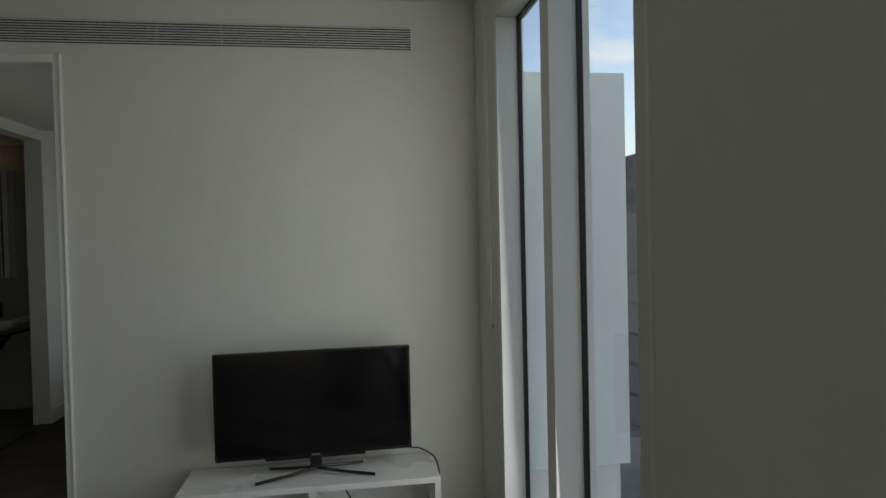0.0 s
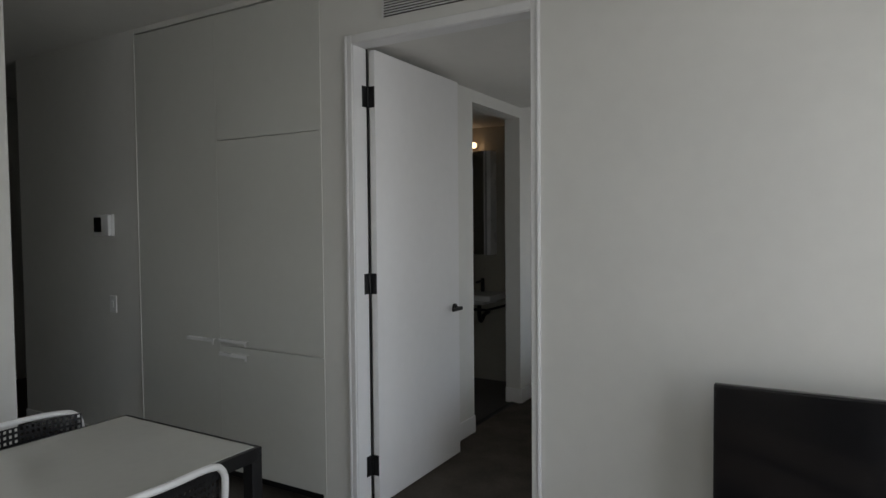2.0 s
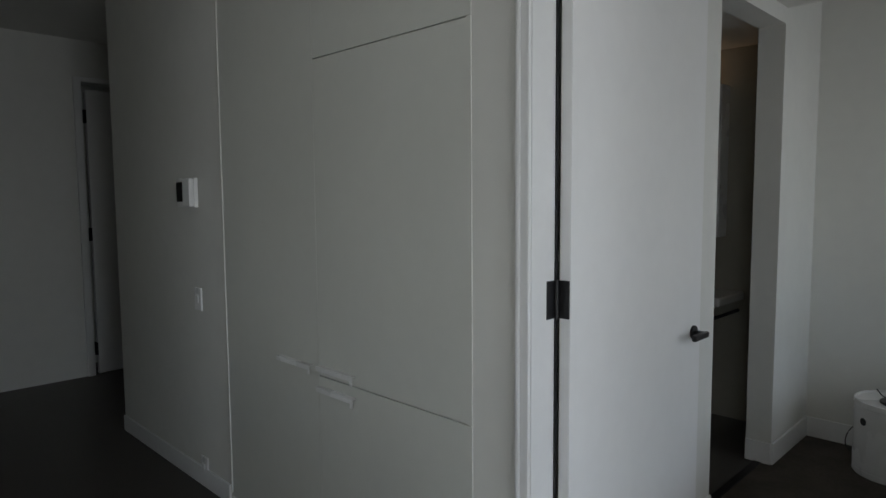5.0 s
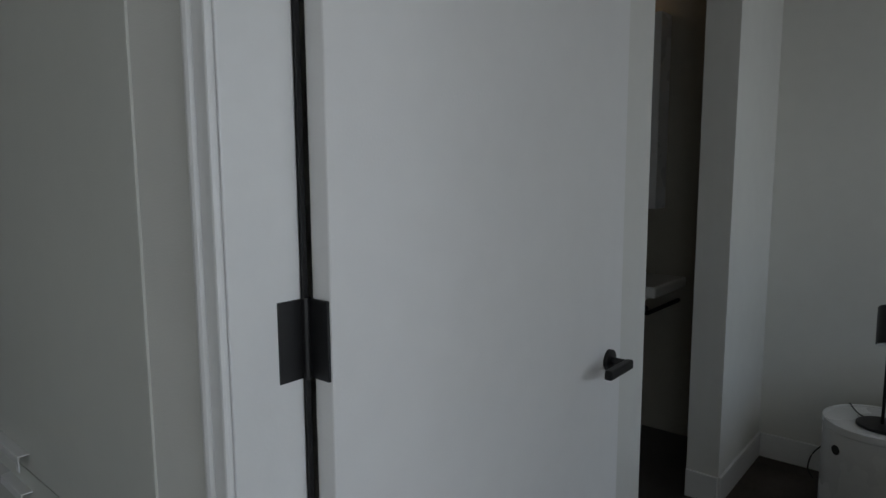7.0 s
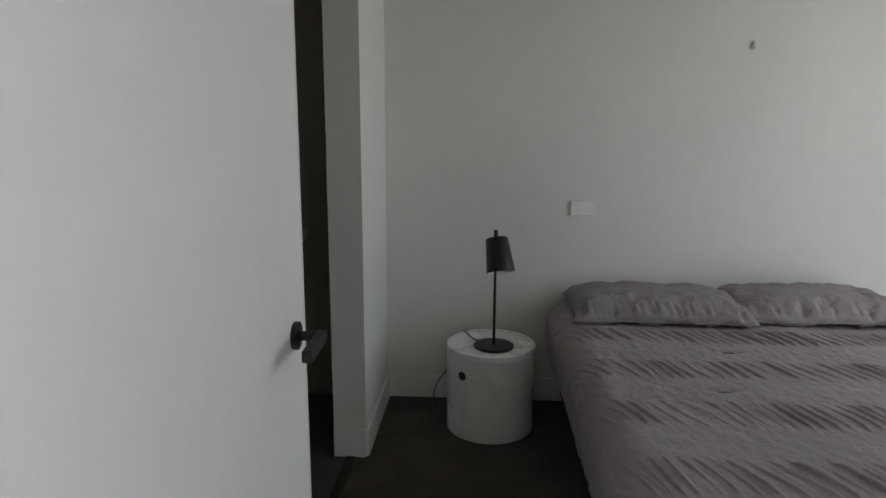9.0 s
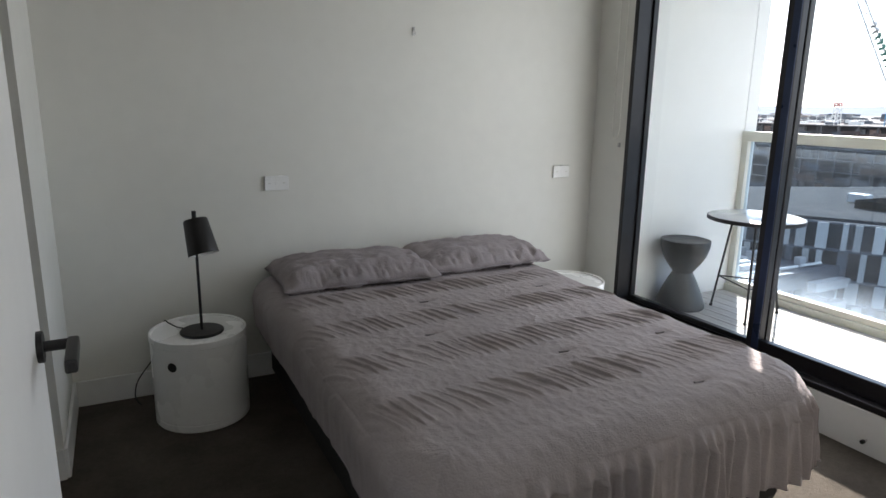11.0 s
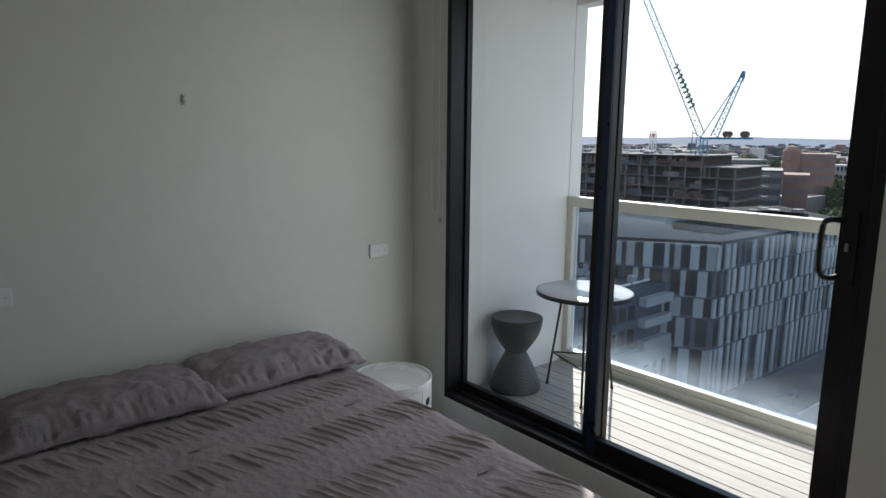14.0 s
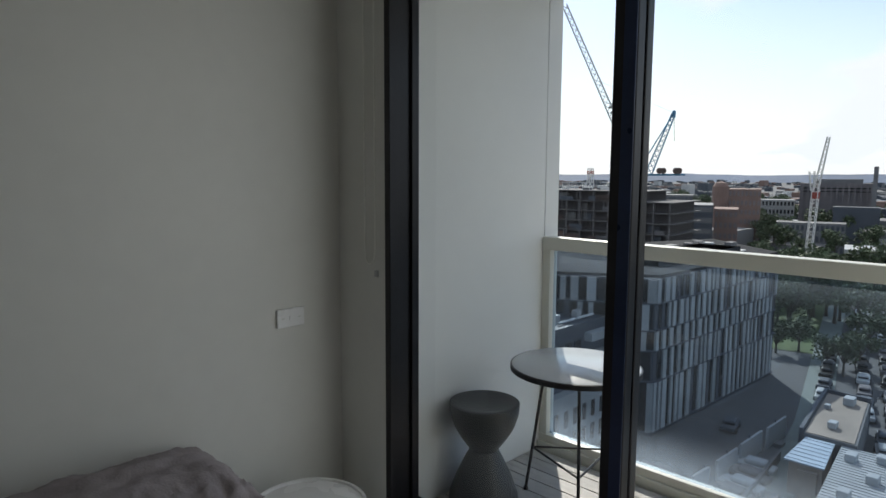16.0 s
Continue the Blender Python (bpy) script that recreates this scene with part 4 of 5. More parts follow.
# balcony
def balcony():
    structure("wall_balcony_north", boxes((0.72, 1.60, 6.131, 6.30, -0.2, 2.49), (1.608, 1.715, 6.131, 6.30, -0.2, 2.49), (1.60, 1.608, 6.137, 6.30, -0.2, 2.49)), "cladding", "white rendered balcony side wall", "wall")
    structure("ceiling_balcony", boxes((0.72, 1.78, 4.05, 6.131, 2.45, 2.49)), "cladding", "white balcony soffit", "ceiling")
    structure("trim_balcony_beam", boxes((1.60, 1.715, 4.05, 6.128, 2.365, 2.452)), "cladding", "white balcony edge beam", "beam")
    structure("wall_balcony_south", boxes((1.062, 1.80, 3.46, 3.56, 0.16, 2.43), bevel=0.004), "panel", "pale privacy wall at the end of the balcony", "wall")
    structure("floor_balcony_slab", boxes((0.72, 1.78, 3.56, 6.131, -0.25, DECK - 0.03)), "cladding", "concrete balcony slab", "floor")
    deck = thing("deck", (0, 0, 0), "weathered grey-brown timber balcony decking", "decking")
    deck["kind"] = "structure"
    me = None
    n = 9
    w = (1.565 - 0.722) / n
    for i in range(n):
        if me is None:
            p = part("plank", boxes((0.002, w - 0.004, 3.57, 6.125, DECK - 0.028, DECK), bevel=0.002), "deck", deck)
            me = p.data
        else:
            p = new("plank", me)
            p.parent = deck
        p.location.x = 0.722 + i * w
    r = thing("balustrade", (0, 0, 0), "glass balcony balustrade with a cream metal top rail", "balustrade")
    r["kind"] = "structure"
    part("kerb_channel", boxes((1.575, 1.66, 3.57, 6.129, DECK - 0.05, 0.205), (1.59, 1.645, 3.57, 6.129, 0.205, 0.240), bevel=0.003), "rail", r, "cream kerb channel")
    part("top_rail", boxes((1.585, 1.65, 3.57, 6.129, 1.165, 1.228), bevel=0.004), "rail", r, "cream metal top rail")
    part("post", boxes((1.59, 1.645, 6.085, 6.129, 0.24, 1.165), bevel=0.003), "rail", r, "cream end post")
    thin_glass("glass_panel", sheet(1.616, 3.58, 6.08, 0.24, 1.165), r, "railglass")


balcony()


def balcony_stool():
    d = thing("stool", (1.0, 5.98, DECK + 0.0005), "charcoal hourglass moulded stool on the balcony deck", "stool")
    prof = [(0.0, 0.0), (0.145, 0.0), (0.149, 0.006), (0.146, 0.03), (0.120, 0.10), (0.088, 0.17), (0.066, 0.212), (0.062, 0.222), (0.066, 0.232), (0.098, 0.275), (0.128, 0.325), (0.145, 0.38), (0.149, 0.418), (0.147, 0.427), (0.135, 0.43), (0.12, 0.424), (0.0, 0.420)]
    prof = [(r * 0.985, z * 0.985) for r, z in prof]
    smooth_by_angle(part("body", lathe(prof, 56), "stool", d), 40)
    return d


balcony_stool()


def bistro_table():
    d = thing("bistro_table", (1.225, 5.69, DECK), "round white-topped balcony table on three thin black legs", "table")
    smooth_by_angle(part("tabletop", lathe([(0.0, 0.577), (0.245, 0.577), (0.257, 0.582), (0.257, 0.594), (0.248, 0.598), (0.0, 0.598)], 64), "bistro", d, "round white top"))
    part("top_edge", lathe([(0.2575, 0.571), (0.263, 0.573), (0.263, 0.593), (0.2575, 0.595), (0.2575, 0.571)], 64), "black", d, "black edge band")
    for a in (100, 220, 340):
        c, s = math.cos(radians(a)), math.sin(radians(a))
        part("leg", tube([(0.13 * c, 0.13 * s, 0.577), (0.213 * c, 0.213 * s, 0.008)], 0.0065, 10), "black", d)
        part("foot", tube([(0.213 * c, 0.213 * s, 0.0), (0.213 * c, 0.213 * s, 0.012)], 0.010, 10), "black", d)
        a2 = a + 120
        c2_, s2 = math.cos(radians(a2)), math.sin(radians(a2))
        part("stretcher", tube([(0.186 * c, 0.186 * s, 0.20), (0.186 * c2_, 0.186 * s2, 0.20)], 0.0045, 8), "black", d)
    return d


bistro_table()


# the city below
GZ = -30.0
M.update({
    "cityground": mat("city_ground", (0.12, 0.125, 0.13), 0.9, scale=0.02, vary=0.55, bump=0),
    "asphalt": mat("asphalt", (0.10, 0.10, 0.103), 0.85, scale=0.3, vary=0.25, bump=0.3, bump_scale=9),
    "pavement": mat("pavement", (0.22, 0.25, 0.23), 0.85, scale=0.6, vary=0.2),
    "grass": mat("grass", (0.09, 0.13, 0.04), 0.9, scale=0.5, vary=0.35, bump=0.4, bump_scale=6),
    "leaf": mat("leaf", (0.085, 0.115, 0.06), 0.8, scale=0.6, vary=0.3, island=0.35),
    "bark": mat("bark", (0.09, 0.075, 0.06), 0.9, scale=3, vary=0.3),
    "darkroof": mat("dark_roof_membrane", (0.02, 0.023, 0.028), 0.9, scale=0.4, vary=0.3, spec=0.1),
    "concrete": mat("raw_concrete", (0.165, 0.165, 0.168), 0.85, scale=0.3, vary=0.2),
    "site": mat("site_concrete", (0.12, 0.115, 0.118), 0.9, scale=0.5, vary=0.35),
    "bluemetal": mat("pale_blue_metal_roof", (0.42, 0.50, 0.58), 0.5, scale=0.3, vary=0.1),
    "shadevoid": mat("shade_dark_concrete", (0.05, 0.045, 0.048), 0.9, scale=0.4, vary=0.3),
    "cityglass": mat("dark_facade_glass", (0.015, 0.019, 0.024), 0.25, spec=0.2, scale=0.5, vary=0.3, island=0.4),
    "facade": mat("pale_facade_panel", (0.34, 0.35, 0.35), 0.6, scale=0.5, vary=0.1, island=0.22),
    "slate": mat("slate_cladding", (0.055, 0.066, 0.085), 0.6, scale=0.4, vary=0.2),
    "brick_far": mat("brick_masonry", (0.23, 0.15, 0.125), 0.85, scale=0.2, vary=0.25),
    "mauve": mat("precast_tower", (0.17, 0.155, 0.16), 0.8, scale=0.1, vary=0.2),
    "whiteroof": mat("light_metal_roof", (0.42, 0.43, 0.43), 0.5, scale=0.3, vary=0.15),
    "beige": mat("beige_flat_roof", (0.38, 0.31, 0.25), 0.85, scale=0.25, vary=0.25),
    "boom": mat("grey_boom_paint", (0.40, 0.43, 0.45), 0.5, scale=1, vary=0.1),
    "hill": mat("far_hills_hazed", (0.14, 0.18, 0.25), 0.95, scale=0.002, vary=0.2),
    "craneblue": mat("blue_crane_paint", (0.04, 0.20, 0.36), 0.5, scale=1, vary=0.2),
    "cranewhite": mat("white_crane_paint", (0.6, 0.6, 0.58), 0.5, scale=1, vary=0.1),
    "cranered": mat("red_crane_paint", (0.30, 0.05, 0.035), 0.5, scale=1, vary=0.1),
    "cranegreen": mat("green_sign", (0.04, 0.14, 0.11), 0.5, scale=1, vary=0.1),
    "rust": mat("winch_drum", (0.07, 0.045, 0.038), 0.7, scale=2, vary=0.3),
})
E0 = Vector((-1.2, 4.0, 1.53))


def at(az, dist, z=0.0):
    return Vector((E0.x + dist * math.sin(radians(az)), E0.y + dist * math.cos(radians(az)), z))


def high(el, dist):
    return E0.z + dist * math.tan(radians(el))


structure("ground", boxes((-300, 6000, -4000, 6000, GZ - 1.0, GZ)), "cityground", "flat city ground reaching the horizon", "ground")


def prism(points, z0, z1):
    bm = bmesh.new()
    lo = [bm.verts.new((p[0], p[1], z0)) for p in points]
    hi = [bm.verts.new((p[0], p[1], z1)) for p in points]
    n = len(points)
    for i in range(n):
        bm.faces.new((lo[i], lo[(i + 1) % n], hi[(i + 1) % n], hi[i]))
    bm.faces.new(hi)
    bm.faces.new(lo)
    return bm


def slab_on(bm, p, q, s0, s1, z0, z1, out, thick):
    """A box on the facade from p to q, from s0 to s1 along it, standing out to its left-hand normal."""
    d = (Vector(q[:2]) - Vector(p[:2])).normalized()
    nrm = Vector((d.y, -d.x))
    a, b = Vector(p[:2]) + d * s0, Vector(p[:2]) + d * s1
    pts = [a + nrm * out, b + nrm * out, b + nrm * (out + thick), a + nrm * (out + thick)]
    lo = [bm.verts.new((v.x, v.y, z0)) for v in pts]
    hi = [bm.verts.new((v.x, v.y, z1)) for v in pts]
    for i in range(4):
        bm.faces.new((lo[i], lo[(i + 1) % 4], hi[(i + 1) % 4], hi[i]))
    bm.faces.new(hi)
    bm.faces.new(lo)


def panelled(b, p, q, rows, rng, wmin, wmax, outward=1):
    """Pale fins and dark panes in rows over a facade."""
    L = (Vector(q[:2]) - Vector(p[:2])).length
    for z0, z1 in rows:
        s = 0.0
        while s < L - 0.3:
            w = rng.uniform(wmin, wmax)
            g = rng.uniform(wmin * 0.9, wmax * 1.15)
            if rng.random() < 0.85:
                bm = bmesh.new()
                slab_on(bm, p, q, s, min(s + w, L), z0 + 0.12, z1, 0.0, 0.28 * outward)
                part("facade_panel", bm, "facade", b)
            e = min(s + w + g, L)
            if e - s - w > 0.25:
                bm = bmesh.new()
                slab_on(bm, p, q, s + w, e, z0 + 0.25, z1 - 0.1, 0.0, 0.06 * outward)
                part("window_pane", bm, "cityglass", b)
            s += w + g
        bm = bmesh.new()
        slab_on(bm, p, q, 0, L, z0 - 0.06, z0 + 0.08, 0.0, 0.3 * outward)
        part("floor_band", bm, "slate", b)


rng = random.Random(4)
# apartment block with striped facades
C = Vector((70.1, 39.0))
dr = Vector((0.9988, -0.0485))
dl = Vector((math.sin(radians(328.8)), math.cos(radians(328.8))))
R_, L_ = C + dr * 37.4, C + dl * 24.0
ROOF = -10.5
apt = thing("apartment_building", (0, 0, 0), "mid-rise apartment block with pale vertical panels and dark windows", "building")
back = [C, R_, R_ + Vector((14, 16)), L_ + Vector((16, 12)), L_]
part("wall", prism([(v.x, v.y) for v in back], GZ, ROOF), "slate", apt)
rows = [(GZ + 0.4, -23.2), (-23.2, -19.4), (-19.4, -16.9), (-16.9, -13.6), (-13.6, ROOF - 0.1)]
panelled(apt, C, R_, rows, rng, 0.45, 1.0)
panelled(apt, L_, C, rows, rng, 0.5, 1.3)
part("parapet", prism([(v.x, v.y) for v in [C + dr, R_, R_ + Vector((14, 16)), L_ + Vector((16, 12)), L_]], ROOF + 0.0, ROOF + 0.35), "darkroof", apt, "dark roof")
screen_pts = [C + dr * 5 + Vector((2, 3.5)), C + dr * 30 + Vector((2, 3.5)), C + dr * 30 + Vector((2, 10)), C + dr * 5 + Vector((2, 10))]
part("plant_screen", prism([(v.x, v.y) for v in screen_pts], ROOF + 0.3, ROOF + 1.3), "slate", apt, "slate grey rooftop plant screen")
for i in range(26):
    v = C + dr * rng.uniform(2, 32) + Vector((rng.uniform(3, 12), rng.uniform(2.5, 12)))
    part("roof_plant", boxes((v.x, v.x + rng.uniform(1, 3), v.y, v.y + rng.uniform(1, 2.5), ROOF + 0.35, ROOF + rng.uniform(0.6, 1.5)), bevel=0.05), rng.choice(("whiteroof", "slate", "concrete")), apt)

# lower block in front
low = thing("office_building", (0, 0, 0), "low white and slate-blue office block with small windows", "building")
part("wall", boxes((44, 71.5, 42.5, 60, GZ, -22.5)), "facade", low, "white rendered lower storeys")
part("upper_wall", boxes((44.5, 71.5, 43.6, 60, -22.5, -15.2)), "slate", low, "slate upper storeys")
for k, z in enumerate((-22.5, -19.9, -17.4)):
    part("balcony_band", boxes((62.0, 71.5, 42.6, 43.59, z, z + 1.0)), "facade", low)
for i in range(14):
    for z0 in (-29, -26.2):
        part("window", boxes((45.5 + i * 1.85, 46.2 + i * 1.85, 42.42, 42.5, z0, z0 + 1.9)), "cityglass", low)
for i in range(9):
    for z0 in (-21.6, -18.8):
        part("window", boxes((45.5 + i * 1.8, 46.8 + i * 1.8, 43.52, 43.6, z0, z0 + 1.7)), "cityglass", low)
for i in range(14):
    x, y = rng.uniform(46, 69), rng.uniform(44.5, 56)
    part("roof_plant", boxes((x, x + rng.uniform(0.8, 3.2), y, y + rng.uniform(0.6, 1.6), -15.2, -15.2 + rng.uniform(0.3, 1.4)), bevel=0.04), "whiteroof", low)
for x in (50, 54, 58, 62):
    part("roof_duct", tube([(x, 44.6, -14.9), (x + 3.4, 44.6, -14.9)], 0.16, 8), "cranewhite", low)

# building under construction
con = thing("construction_site", (0, 0, 0), "concrete frame building under construction with open floors", "building")
p0, p1 = at(50.5, 215), at(65.0, 190)
dcon = Vector((p1.x - p0.x, p1.y - p0.y)).normalized()
ncon = Vector((-dcon.y, dcon.x))
if ncon.dot(Vector((1, 1))) < 0:
    ncon = -ncon
Lc = (Vector(p1[:2]) - Vector(p0[:2])).length


def con_box(s0, s1, d0, d1, z0, z1):
    a = Vector(p0[:2])
    pts = [a + dcon * s0 + ncon * d0, a + dcon * s1 + ncon * d0, a + dcon * s1 + ncon * d1, a + dcon * s0 + ncon * d1]
    return prism([(v.x, v.y) for v in pts], z0, z1)


for k in range(9):
    z = -2.6 - k * 3.05
    s1 = Lc - (9.0 if k == 0 else 0)
    part("floor_slab", con_box(0, s1, 0, 26, z - 0.28, z), "site", con)
    # solid core in darkened concrete: shade of the open floors put into its colour
    part("core", con_box(2.0, s1 - 2.0, 2.6, 25, z - 3.05, z - 0.35), "shadevoid", con, "core block coloured dark as the shaded interior")
    for i in range(int(s1 / 4.6) + 1):
        part("column", con_box(i * 4.6 + 0.2, i * 4.6 + 0.65, 0.3, 0.8, z - 3.05, z - 0.28), "site", con)
    for i in range(6):
        s = rng.uniform(0, s1 - 5)
        part("wall_panel", con_box(s, s + rng.uniform(1.2, 4), 1.6, 1.9, z - 3.0, z - 0.9), rng.choice(("site", "site", "concrete", "slate", "brick_far")), con)
    for zz in (0.55, 1.1):
        part("edge_rail", con_box(0.3, s1 - 0.3, -0.05, 0.0, z - 3.05 + zz, z - 2.97 + zz), "site", con)
    for i in range(5):
        s = rng.uniform(0, s1 - 3)
        part("edge_screen", con_box(s, s + rng.uniform(2, 6), -0.12, -0.06, z - 3.05, z - rng.uniform(1.2, 2.1)), rng.choice(("slate", "site", "rust")), con)
    for i in range(8):
        s = rng.uniform(0.5, s1 - 1)
        part("prop", con_box(s, s + 0.14, 0.12, 0.26, z - 3.05, z - 0.28), "concrete", con)
for i in range(14):
    part("scaffold_post", con_box(1 + i * 2.3, 1.12 + i * 2.3, 0.5, 0.62, -2.6, -0.2), "cranewhite", con)
part("scaffold_rail", con_box(1, 31.5, 0.5, 0.62, -0.35, -0.2), "cranewhite", con)
part("scaffold_rail", con_box(1, 31.5, 0.5, 0.62, -1.5, -1.38), "cranewhite", con)
for i in range(9):
    s, dd = rng.uniform(1, 30), rng.uniform(2, 18)
    part("deck_material", con_box(s, s + rng.uniform(1, 3.5), dd, dd + 1.5, -2.6, -2.6 + rng.uniform(0.3, 1.2)), rng.choice(("cranewhite", "site", "slate")), con)
part("site_hut", con_box(34, 40, 5, 10, -5.6, -2.9), "facade", con)


def lattice(a, b, w0, w1, n, r, bm=None, tri=False):
    """A braced boom from a to b."""
    bm = bm or bmesh.new()
    a, b = Vector(a), Vector(b)
    d = (b - a).normalized()
    up = Vector((0, 0, 1)) if abs(d.z) < 0.95 else Vector((1, 0, 0))
    s = d.cross(up).normalized()
    u = s.cross(d).normalized()
    def corner(t, k):
        w = w0 + (w1 - w0) * t
        cs = [(-1, -1), (1, -1), (1, 1), (-1, 1)]
        return a + (b - a) * t + (s * cs[k][0] + u * cs[k][1]) * w / 2
    for k in range(4):
        tube([corner(0, k), corner(1, k)], r, 4, bm)
    for i in range(n):
        t0, t1 = i / n, (i + 1) / n
        for k in range(4):
            m = (k + 1) % 4
            tube([corner(t0, k if i % 2 else m), corner(t1, m if i % 2 else k)], r * 0.6, 3, bm)
    return bm


def luffing_crane():
    D = 200.0
    c = thing("tower_crane", (0, 0, 0), "blue and white luffing tower crane with a raised lattice boom", "crane")
    base, top = at(62.0, D, GZ), at(62.0, D, high(0.25, D))
    part("mast", lattice(base, top, 2.2, 2.2, 22, 0.14), "craneblue", c, "blue lattice mast")
    foot = at(61.9, D, high(0.45, D))
    tip = at(55.5, D, high(14.16, D))
    boom = part("boom", lattice(foot, tip, 2.0, 1.3, 30, 0.17), "boom", c, "pale grey lattice boom")
    d = tip - foot
    side = d.normalized().cross(Vector((math.sin(radians(62)), math.cos(radians(62)), 0))).normalized()
    for i in range(9):
        t = 0.16 + i * 0.028
        q = foot + d * t
        bm = bmesh.new()
        for m_, n_ in ((0.0, 0.5), (0.6, 0.35)):
            a = q + side * (m_ - 0.9) - Vector((0.9, 0.9, 0))
            tube([a, a + side * n_ * 2.2], 0.30, 4, bm)
        tube([q - side * 0.9 - Vector((0.9, 0.9, 0)), q + d * 0.016 - side * 0.9 - Vector((0.9, 0.9, 0))], 0.3, 4, bm)
        part("sign_bar", bm, "cranegreen" if i < 7 else "chrome", boom, "dark green sign shapes")
    fr = at(64.7, D, high(5.29, D))
    part("a_frame", lattice(at(62.9, D, high(0.3, D)), fr, 1.9, 0.9, 12, 0.2), "craneblue", c, "blue lattice frame")
    part("back_stay", tube([at(61.9, D, high(0.3, D)), fr], 0.17, 4), "craneblue", c)
    part("stay_head", tube([fr - Vector((0, 0, 1.5)), fr + Vector((0, 0, 0.6))], 0.5, 6), "craneblue", c)
    part("pendant", tube([fr, foot + d * 0.55], 0.035, 3), "chrome", c)
    part("side_mast", tube([at(61.2, D, high(-1.2, D)), at(61.25, D, high(0.75, D))], 0.14, 4), "craneblue", c)
    part("brace", tube([at(61.2, D, high(0.7, D)), at(62.0, D, high(0.2, D))], 0.12, 4), "craneblue", c)
    part("counter_deck", tube([at(61.9, D, high(0.18, D)), at(65.8, D, high(0.2, D))], 0.28, 4), "craneblue", c)
    for az in (63.75, 64.05, 65.05, 65.3):
        part("winch", tube([at(az, D - 0.8, high(0.52, D)), at(az, D + 0.8, high(0.52, D))], 0.9, 10), "rust", c, "brown winch drum")
    part("hanging_line", tube([fr, fr - Vector((-1.0, 0, 8))], 0.09, 3), "chrome", c)
    return c


luffing_crane()


def white_crane():
    D = 255.0
    c = thing("tower_crane", (0, 0, 0), "slender white tower crane with a red slewing ring", "crane")
    part("mast", lattice(at(75.1, D, GZ), at(75.35, D, high(-0.9, D)), 1.9, 1.9, 20, 0.16), "cranewhite", c)
    part("slewing_ring", tube([at(75.35, D, high(-1.6, D)), at(75.35, D, high(-1.1, D))], 1.3, 8), "cranered", c, "red slewing ring")
    part("boom", lattice(at(75.35, D, high(-0.9, D)), at(75.95, D, high(3.1, D)), 1.5, 0.8, 14, 0.14), "cranewhite", c)
    part("cab_frame", lattice(at(75.1, D, high(-1.0, D)), at(75.0, D, high(0.5, D)), 0.8, 1.6, 4, 0.12), "cranewhite", c)
    return c


white_crane()


def block(az0, az1, dist, ztop, depth, material, label, storeys=0, windows=0, glassmat="cityglass", name="building"):
    b = thing(name, (0, 0, 0), label, "building")
    a, q = at(az0, dist), at(az1, dist)
    f0, f1 = at(az0, dist + depth), at(az1, dist + depth)
    part("wall", prism([(a.x, a.y), (q.x, q.y), (f1.x, f1.y), (f0.x, f0.y)], GZ, ztop), material, b)
    L = (q - a).length
    if storeys:
        h = (ztop - GZ) / storeys
        for k in range(storeys):
            z = GZ + k * h
            if windows:
                bm = bmesh.new()
                for i in range(windows):
                    slab_on(bm, a, q, (i + 0.2) * L / windows, (i + 0.75) * L / windows, z + 0.3 * h, z + 0.78 * h, 0.0, 0.12)
                tagged(part("window_row", bm, glassmat, b), kind="stuff")
            else:
                bm = bmesh.new()
                slab_on(bm, a, q, 0.3, L - 0.3, z + 0.35 * h, z + 0.8 * h, 0.0, 0.12)
                part("window_band", bm, glassmat, b)
    return b


blk = block(68.0, 71.6, 330, high(-0.95, 330), 30, "brick_far", "broad brown brick building with a round turret", 6, 12, "mauve")
part("turret", lathe([(3.6, GZ), (3.6, high(-0.75, 330)), (2.4, high(-0.45, 330)), (0, high(-0.3, 330))], 16, at(68.6, 330).x, at(68.6, 330).y), "brick_far", blk)
block(68.2, 70.0, 255, high(-2.6, 255), 20, "brick_far", "square orange brick apartment block", 5, 5, "mauve")
hot = block(74.3, 79.0, 370, high(-0.42, 370), 26, "mauve", "long grey precast hospital block", 0)
for i in range(12):
    a0 = 74.4 + i * 0.385
    part("pier", prism([tuple(at(a_, d_)[:2]) for a_, d_ in ((a0, 369), (a0 + 0.13, 369), (a0 + 0.13, 370), (a0, 370))], GZ, high(-0.6, 370)), "mauve", hot)
for z_ in (-0.75, -1.0):
    part("window_band", prism([tuple(at(a_, d_)[:2]) for a_, d_ in ((74.5, 369.6), (78.9, 369.6), (78.9, 370), (74.5, 370))], high(z_ - 0.08, 370), high(z_, 370)), "cityglass", hot)
part("roof_level", prism([tuple(at(a, d)[:2]) for a, d in ((75.2, 372), (78.4, 372), (78.4, 392), (75.2, 392))], high(-0.42, 370), high(-0.1, 370)), "concrete", hot)
block(79.0, 79.3, 360, high(0.85, 360), 3, "concrete", "slender pale chimney tower beside the hospital", 0)
block(76.6, 79.6, 340, high(-2.2, 340), 10, "slate", "low grey precast hospital wing", 0)
block(64.9, 68.1, 235, high(-2.3, 235), 24, "slate", "dark office building with pale floor bands", 6, 0, "concrete")
block(62.0, 66.5, 330, high(-1.5, 330), 20, "concrete", "plain grey concrete office block", 6, 14, "slate")
block(66.5, 70.2, 175, high(-6.3, 175), 16, "slate", "low grey building with a white roof", 2, 8)
block(67.2, 69.6, 179, high(-5.5, 179), 8, "whiteroof", "white rooftop plant building", 0)
block(70.4, 72.6, 190, high(-6.2, 190), 12, "facade", "low white framed shop building", 3, 9)
block(71.4, 74.0, 420, high(-1.75, 420), 14, "facade", "white terrace of apartments", 4, 10)
